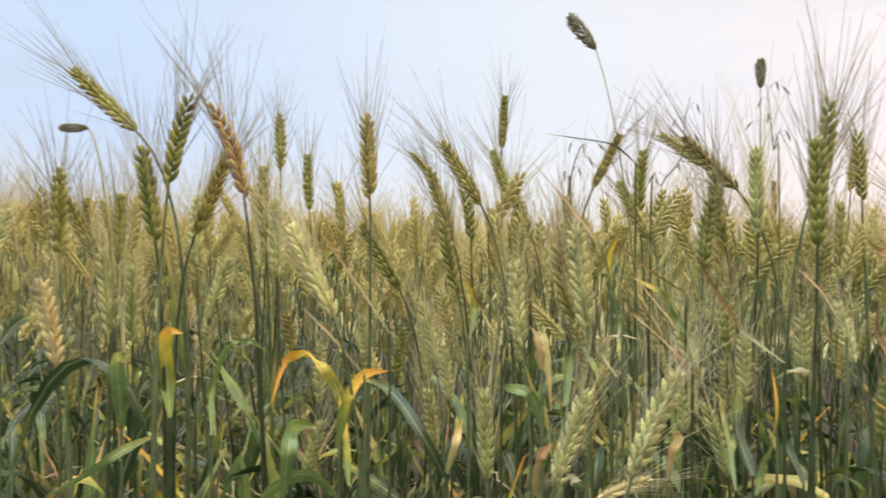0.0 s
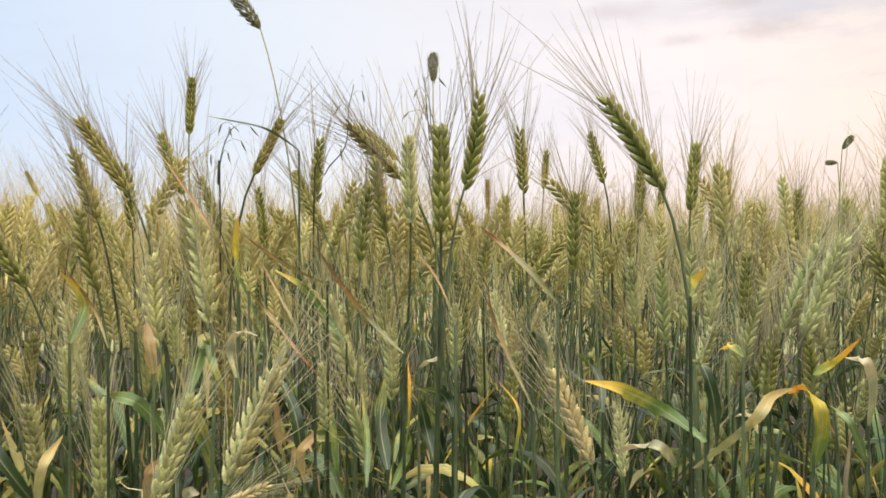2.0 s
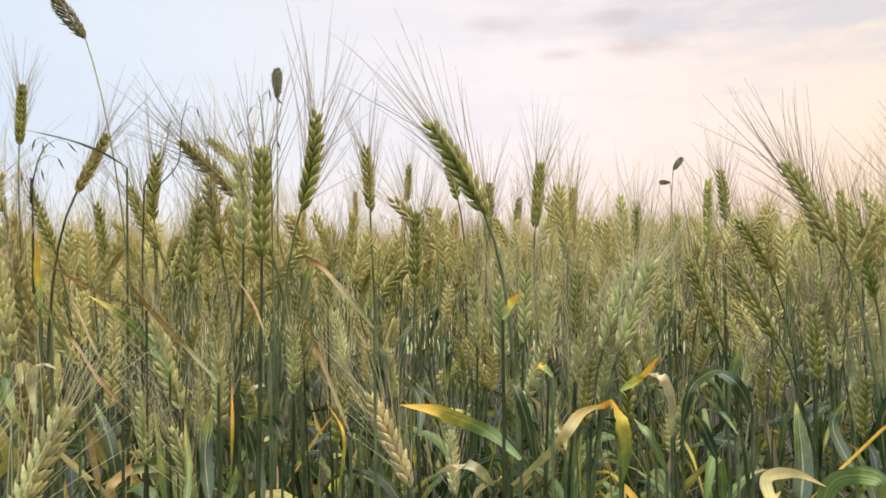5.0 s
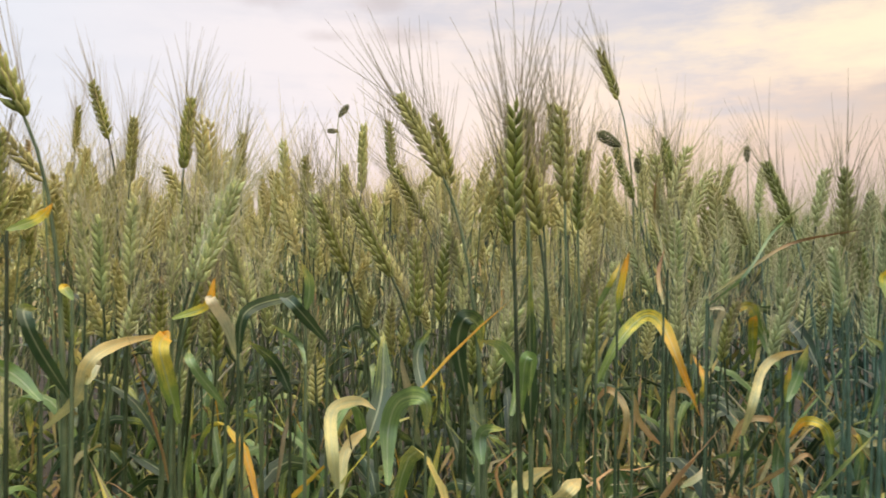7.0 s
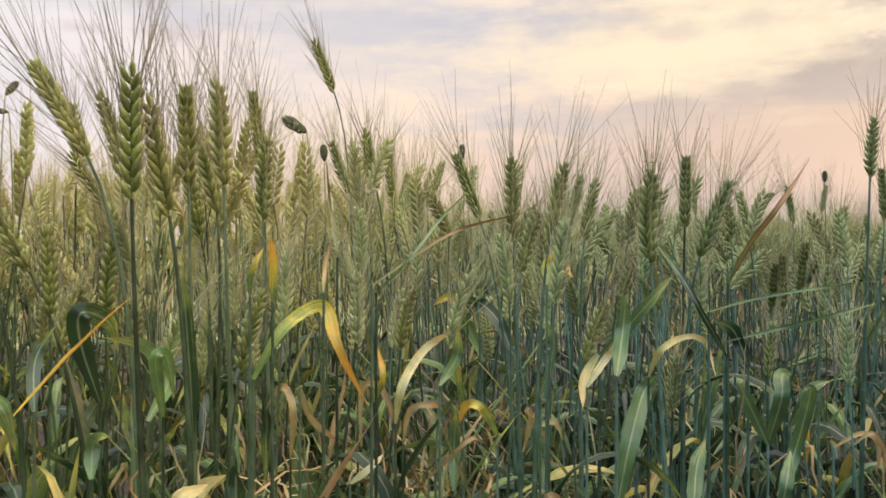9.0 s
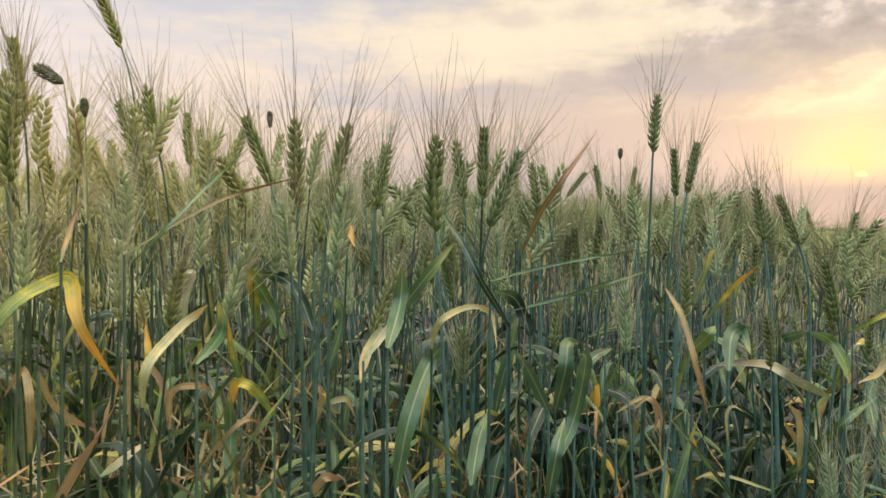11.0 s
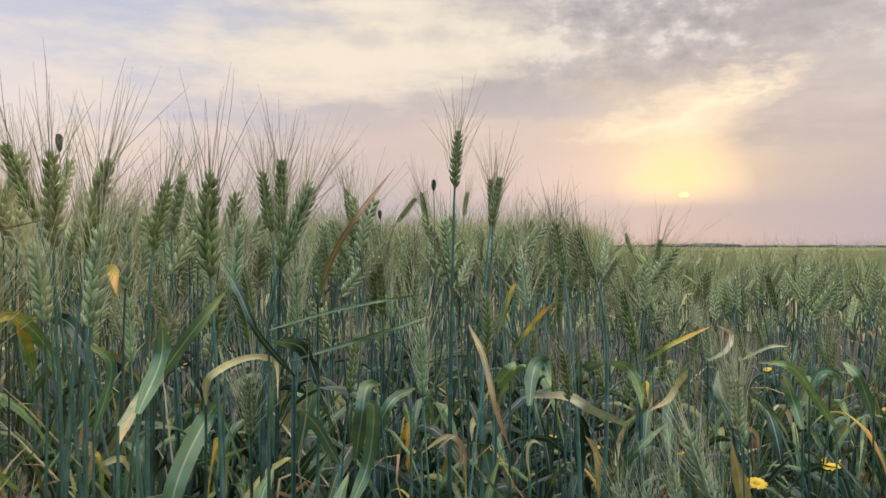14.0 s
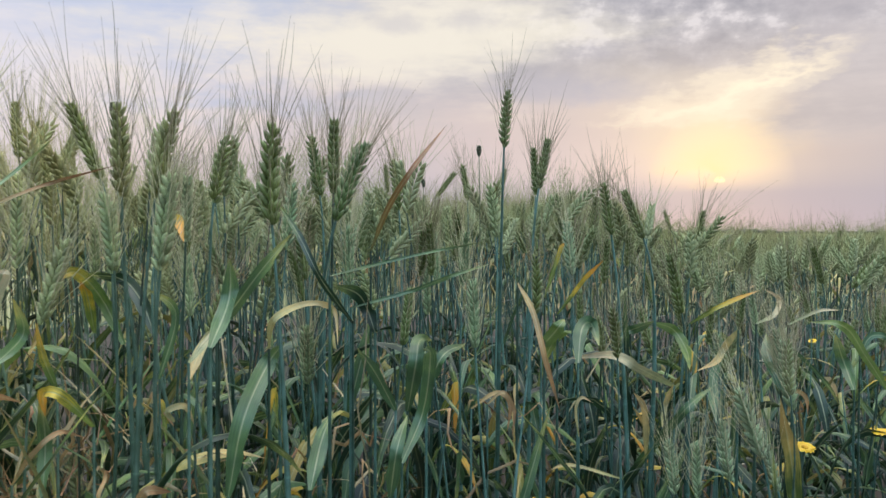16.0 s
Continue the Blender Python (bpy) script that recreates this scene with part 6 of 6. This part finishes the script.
daisy((1.595, -0.209, -0.321), 0.0084)
daisy((1.550, -0.570, -0.340), 0.0151)


LITTER = [(1.12, 0.33, 0.065, 150), (1.04, 0.46, 0.06, 60), (1.20, 0.125, 0.065, 50), (1.10, 0.515, 0.05, 30)]


def dry_litter():
    """Withered lower leaves that hang and curl between the stems."""
    g = np.random.default_rng(77)
    x, y, d = scatter(g, 0.04, 0.5, 150)
    mid = scatter(g, 0.02, 0.6, 420)
    thick = (np.hypot(mid[0] - 1.03, mid[1] - 0.22) < 0.34) | (g.random(len(mid[0])) < 0.12)
    x, y = np.concatenate([x, mid[0][thick]]), np.concatenate([y, mid[1][thick]])
    few = (lateness(x, y) < 0.62) | (g.random(len(x)) < 0.25)
    x, y = x[few], y[few]
    bag = Bag()
    # a flattened tangle of straw caught among the stems
    for cx, cy, size, count in LITTER:
        for n in range(count):
            root = np.array([cx + g.normal(0, size), cy + g.normal(0, size), g.uniform(0.26, 0.43)])
            p = leaf_curve(g, root, g.uniform(0, 6.28), g.uniform(0.07, 0.17), g.uniform(0.1, 0.6), g.uniform(0.0, 0.5), 8)
            ribbon(bag, p + noise_wobble(g, 8, 0.011), g.uniform(0.0015, 0.0045), None, 0.5, g.normal(0, 2.5), int(g.choice(3, p=[0.6, 0.28, 0.12])), 2)
    for i in range(len(x)):
        for n in range(2):
            root = (x[i] + g.normal(0, 0.02), y[i] + g.normal(0, 0.02), g.uniform(0.12, 0.42))
            p = leaf_curve(g, root, g.uniform(0, 6.28), g.uniform(0.08, 0.2), g.uniform(0.2, 0.9), g.uniform(0.0, 0.7), 9)
            ribbon(bag, p + noise_wobble(g, 9, 0.008), g.uniform(0.0014, 0.0055), None, 0.5, g.normal(0, 3.0), int(g.choice(3, p=[0.55, 0.3, 0.15])), 2)
    tagged(part("withered_leaves", bag, [dry_mat, pale_leaf_mat, red_mat]), "tangle of withered tan leaves low between the stems", "dry leaves", kind="stuff")


dry_litter()


def undergrowth():
    """Thin lower blades and tillers, green to bleached, that fill the gaps between the stems."""
    g = np.random.default_rng(78)
    mats = [leaf_mat, fresh_mat, yellowing_mat, pale_leaf_mat, dry_mat, stem_mat, turning_mat, red_mat]
    bag = Bag()
    x, y, d = scatter(g, 0.02, 0.85, 560)
    for i in range(len(x)):
        tall = float(stand(x[i], y[i])) / 0.8
        root = (x[i], y[i], g.uniform(0.02, 0.42) * tall)
        kind = int(g.choice(6, p=[0.42, 0.18, 0.12, 0.10, 0.08, 0.10]))
        if kind in (3, 4) and lateness(x[i], y[i]) > 0.6 and g.random() < 0.7:
            kind = 0
        if kind < 3 and lateness(x[i], y[i]) < 0.3 and g.random() < 0.16:
            kind = int(g.choice((4, 6)))
        if kind == 5:
            top = np.array(root) + (g.normal(0, 0.03), g.normal(0, 0.03), g.uniform(0.15, 0.3) * tall)
            tube(bag, [root, top], [0.0016, 0.0008], 4, 5)
            continue
        p = leaf_curve(g, root, g.uniform(0, 6.28), g.uniform(0.08, 0.24) * tall, g.uniform(0.5, 1.2), g.uniform(-0.3, 0.6), 8)
        ribbon(bag, p + noise_wobble(g, 8, 0.002), g.uniform(0.003, 0.011) * (1.35 if kind == 0 else 1.0), None, 0.4, g.normal(0, 1.4), kind, 2)
    # broad lower leaves that bow over and shade the feet of the stems
    x, y, d = scatter(g, 0.10, 0.75, 360)
    for i in range(len(x)):
        tall = float(stand(x[i], y[i])) / 0.8
        root = np.array([x[i], y[i], g.uniform(0.12, 0.40) * tall])
        way, long = g.uniform(0, 6.28), g.uniform(0.13, 0.24) * tall
        out = np.array([math.cos(way), math.sin(way), 0.0])
        rise, fall = g.uniform(0.3, 0.7), g.uniform(0.0, 0.8)
        p = bezier(root, root + (out * 0.1 + (0, 0, rise)) * long, root + (out * 0.5 + (0, 0, rise * 1.3)) * long, root + (out * 0.75 + (0, 0, rise - fall)) * long, 9)
        ribbon(bag, p + noise_wobble(g, 9, 0.0015), g.uniform(0.009, 0.018), None, 0.35, g.normal(0, 1.0), int(g.choice((0, 0, 0, 0, 1, 2))), 2)
    # thin blades and stalks that lean across the rest
    x, y, d = scatter(g, 0.03, 0.5, 70)
    for i in range(len(x)):
        way, lean, long = g.uniform(0, 6.28), g.uniform(0.35, 0.9), g.uniform(0.18, 0.36)
        root = np.array([x[i], y[i], g.uniform(0.18, 0.42) * float(stand(x[i], y[i])) / 0.8])
        end = root + np.array([math.cos(way) * math.sin(lean), math.sin(way) * math.sin(lean), math.cos(lean)]) * long
        p = bezier(root, root * 0.65 + end * 0.35, root * 0.3 + end * 0.7 + (0, 0, 0.012), end - (0, 0, 0.01), 8)
        late = lateness(x[i], y[i]) > 0.6
        ribbon(bag, p + noise_wobble(g, 8, 0.0012), g.uniform(0.002, 0.006), None, 0.45, g.normal(0, 1.2), int(g.choice((0, 1, 2, 3) if late else (1, 2, 3, 4, 6, 7))), 2)
    tagged(part("undergrowth", bag, mats), "thin green and bleached lower blades crowded between the wheat stems", "undergrowth", kind="stuff")


undergrowth()

# ---- the rest of the edge: a few plants built whole, then set out again and again ----
def edge_plants():
    g = np.random.default_rng(21)
    first = []
    for n in range(10):
        plant = new_plant(0, 0, PLANT_LABEL)
        plant.location = (0, 0, 0)
        length, nod, head = g.uniform(0.075, 0.092), abs(g.normal(0.2, 0.14)), g.uniform(0, 6.28)
        way = np.array([math.sin(nod) * math.cos(head), math.sin(nod) * math.sin(head), math.cos(nod)])
        tip = np.array([g.normal(0, 0.03), g.normal(0, 0.03), 0.80])
        foot = tip - way * length
        p = bezier((0, 0, 0), (0, 0, 0.35), foot - way * 0.2, foot, 12)
        stem_part(plant, p)
        ear_part(plant, foot, tip, g.uniform(0, 6.28), n, (ear_mat, pale_ear_mat, pale_ear_mat)[n % 3])
        for m in range(2):
            at = p[g.integers(3, 8)]
            q = leaf_curve(g, at, g.uniform(0, 6.28), g.uniform(0.14, 0.26), g.uniform(0.6, 1.4), g.uniform(-0.6, 0.4), 11)
            kind = (GREEN, FRESH, YELLOW, GREEN, FRESH, GREEN, TURN, DRY, GREEN)[(2 * n + m) % 9]
            if kind is DRY and at[2] > 0.36:
                kind = GREEN
            leaf_part(plant, q, g.uniform(0.010, 0.019) * (0.5 if kind is DRY else 1.0), kind, g.normal(0, 0.9))
        first.append(plant)
    x, y, d = scatter(g, 0.08, 0.38, 120)
    used = set()
    for i in range(len(x)):
        k = int(g.integers(0, len(first)))
        if stand(x[i], y[i]) < 0.72 and k % 3:
            k = int(g.choice((0, 3, 6, 9)))
        late = min(1.0, max(0.0, float(lateness(x[i], y[i])) - 0.3))
        tall = float(stand(x[i], y[i])) / 0.80 * g.uniform(0.74 + 0.11 * late, 0.92 + 0.03 * late) * (0.9 + 0.22 * d[i])
        z = float(ground_height(x[i], y[i]))
        m = Matrix.LocRotScale((x[i], y[i], z), Euler((g.normal(0, 0.05), g.normal(0, 0.05), g.uniform(0, 6.28))), None)
        if k not in used:
            used.add(k)
            first[k].scale = (1, 1, 1)
            first[k].matrix_basis = m
            continue
        copy = copy_thing(first[k], m)
        copy.scale = (1, 1, tall) if 0.9 < tall < 1.05 else (tall, tall, tall)


edge_plants()


# ---- low leafy shoots at the foot of the stand ----
def leafy_shoots():
    g = np.random.default_rng(31)
    first = []
    for n in range(8):
        plant = new_plant(0, 0, "leafy green wheat shoot with broad blades that bow over", "leafy wheat shoots", "wheat shoot", "wheat_shoot")
        plant.location = (0, 0, 0)
        top = g.uniform(0.26, 0.42)
        p = bezier((0, 0, 0), (0, 0, top * 0.4), (g.normal(0, 0.02), g.normal(0, 0.02), top * 0.7), (g.normal(0, 0.03), g.normal(0, 0.03), top), 9)
        stem_part(plant, p, 0.0017)
        for m in range(3):
            at, way, long = p[(8, 6, 4)[m]], g.uniform(0, 6.28), g.uniform(0.16, 0.27)
            out = np.array([math.cos(way), math.sin(way), 0.0])
            rise, fall = g.uniform(0.25, 0.6), g.uniform(0.05, 0.75)
            q = bezier(at, at + (out * 0.12 + (0, 0, rise)) * long, at + (out * 0.55 + (0, 0, rise * 1.25)) * long, at + (out * 0.72 + (0, 0, rise - fall)) * long, 12)
            leaf_part(plant, q + noise_wobble(g, 12, 0.0012), g.uniform(0.008, 0.014), (FRESH, GREEN, LIVELY, GREEN, FRESH, GREEN, TURN, GREEN, YELLOW)[(n + 2 * m) % 9], g.normal(0, 0.7))
        first.append(plant)
    x, y, d = scatter(g, 0.12, 0.6, 95)
    keep = lateness(x, y) > -0.3
    used = set()
    for px, py in zip(x[keep], y[keep]):
        k = int(g.integers(0, len(first)))
        m = Matrix.LocRotScale((px, py, float(ground_height(px, py))), Euler((g.normal(0, 0.06), g.normal(0, 0.06), g.uniform(0, 6.28))), None)
        if k not in used:
            used.add(k)
            first[k].matrix_basis = m
            continue
        copy = copy_thing(first[k], m)
        size = g.uniform(0.85, 1.12)
        copy.scale = (size, size, size)
    for k, plant in enumerate(first):
        if k not in used:
            bpy.data.objects.remove(plant)


leafy_shoots()
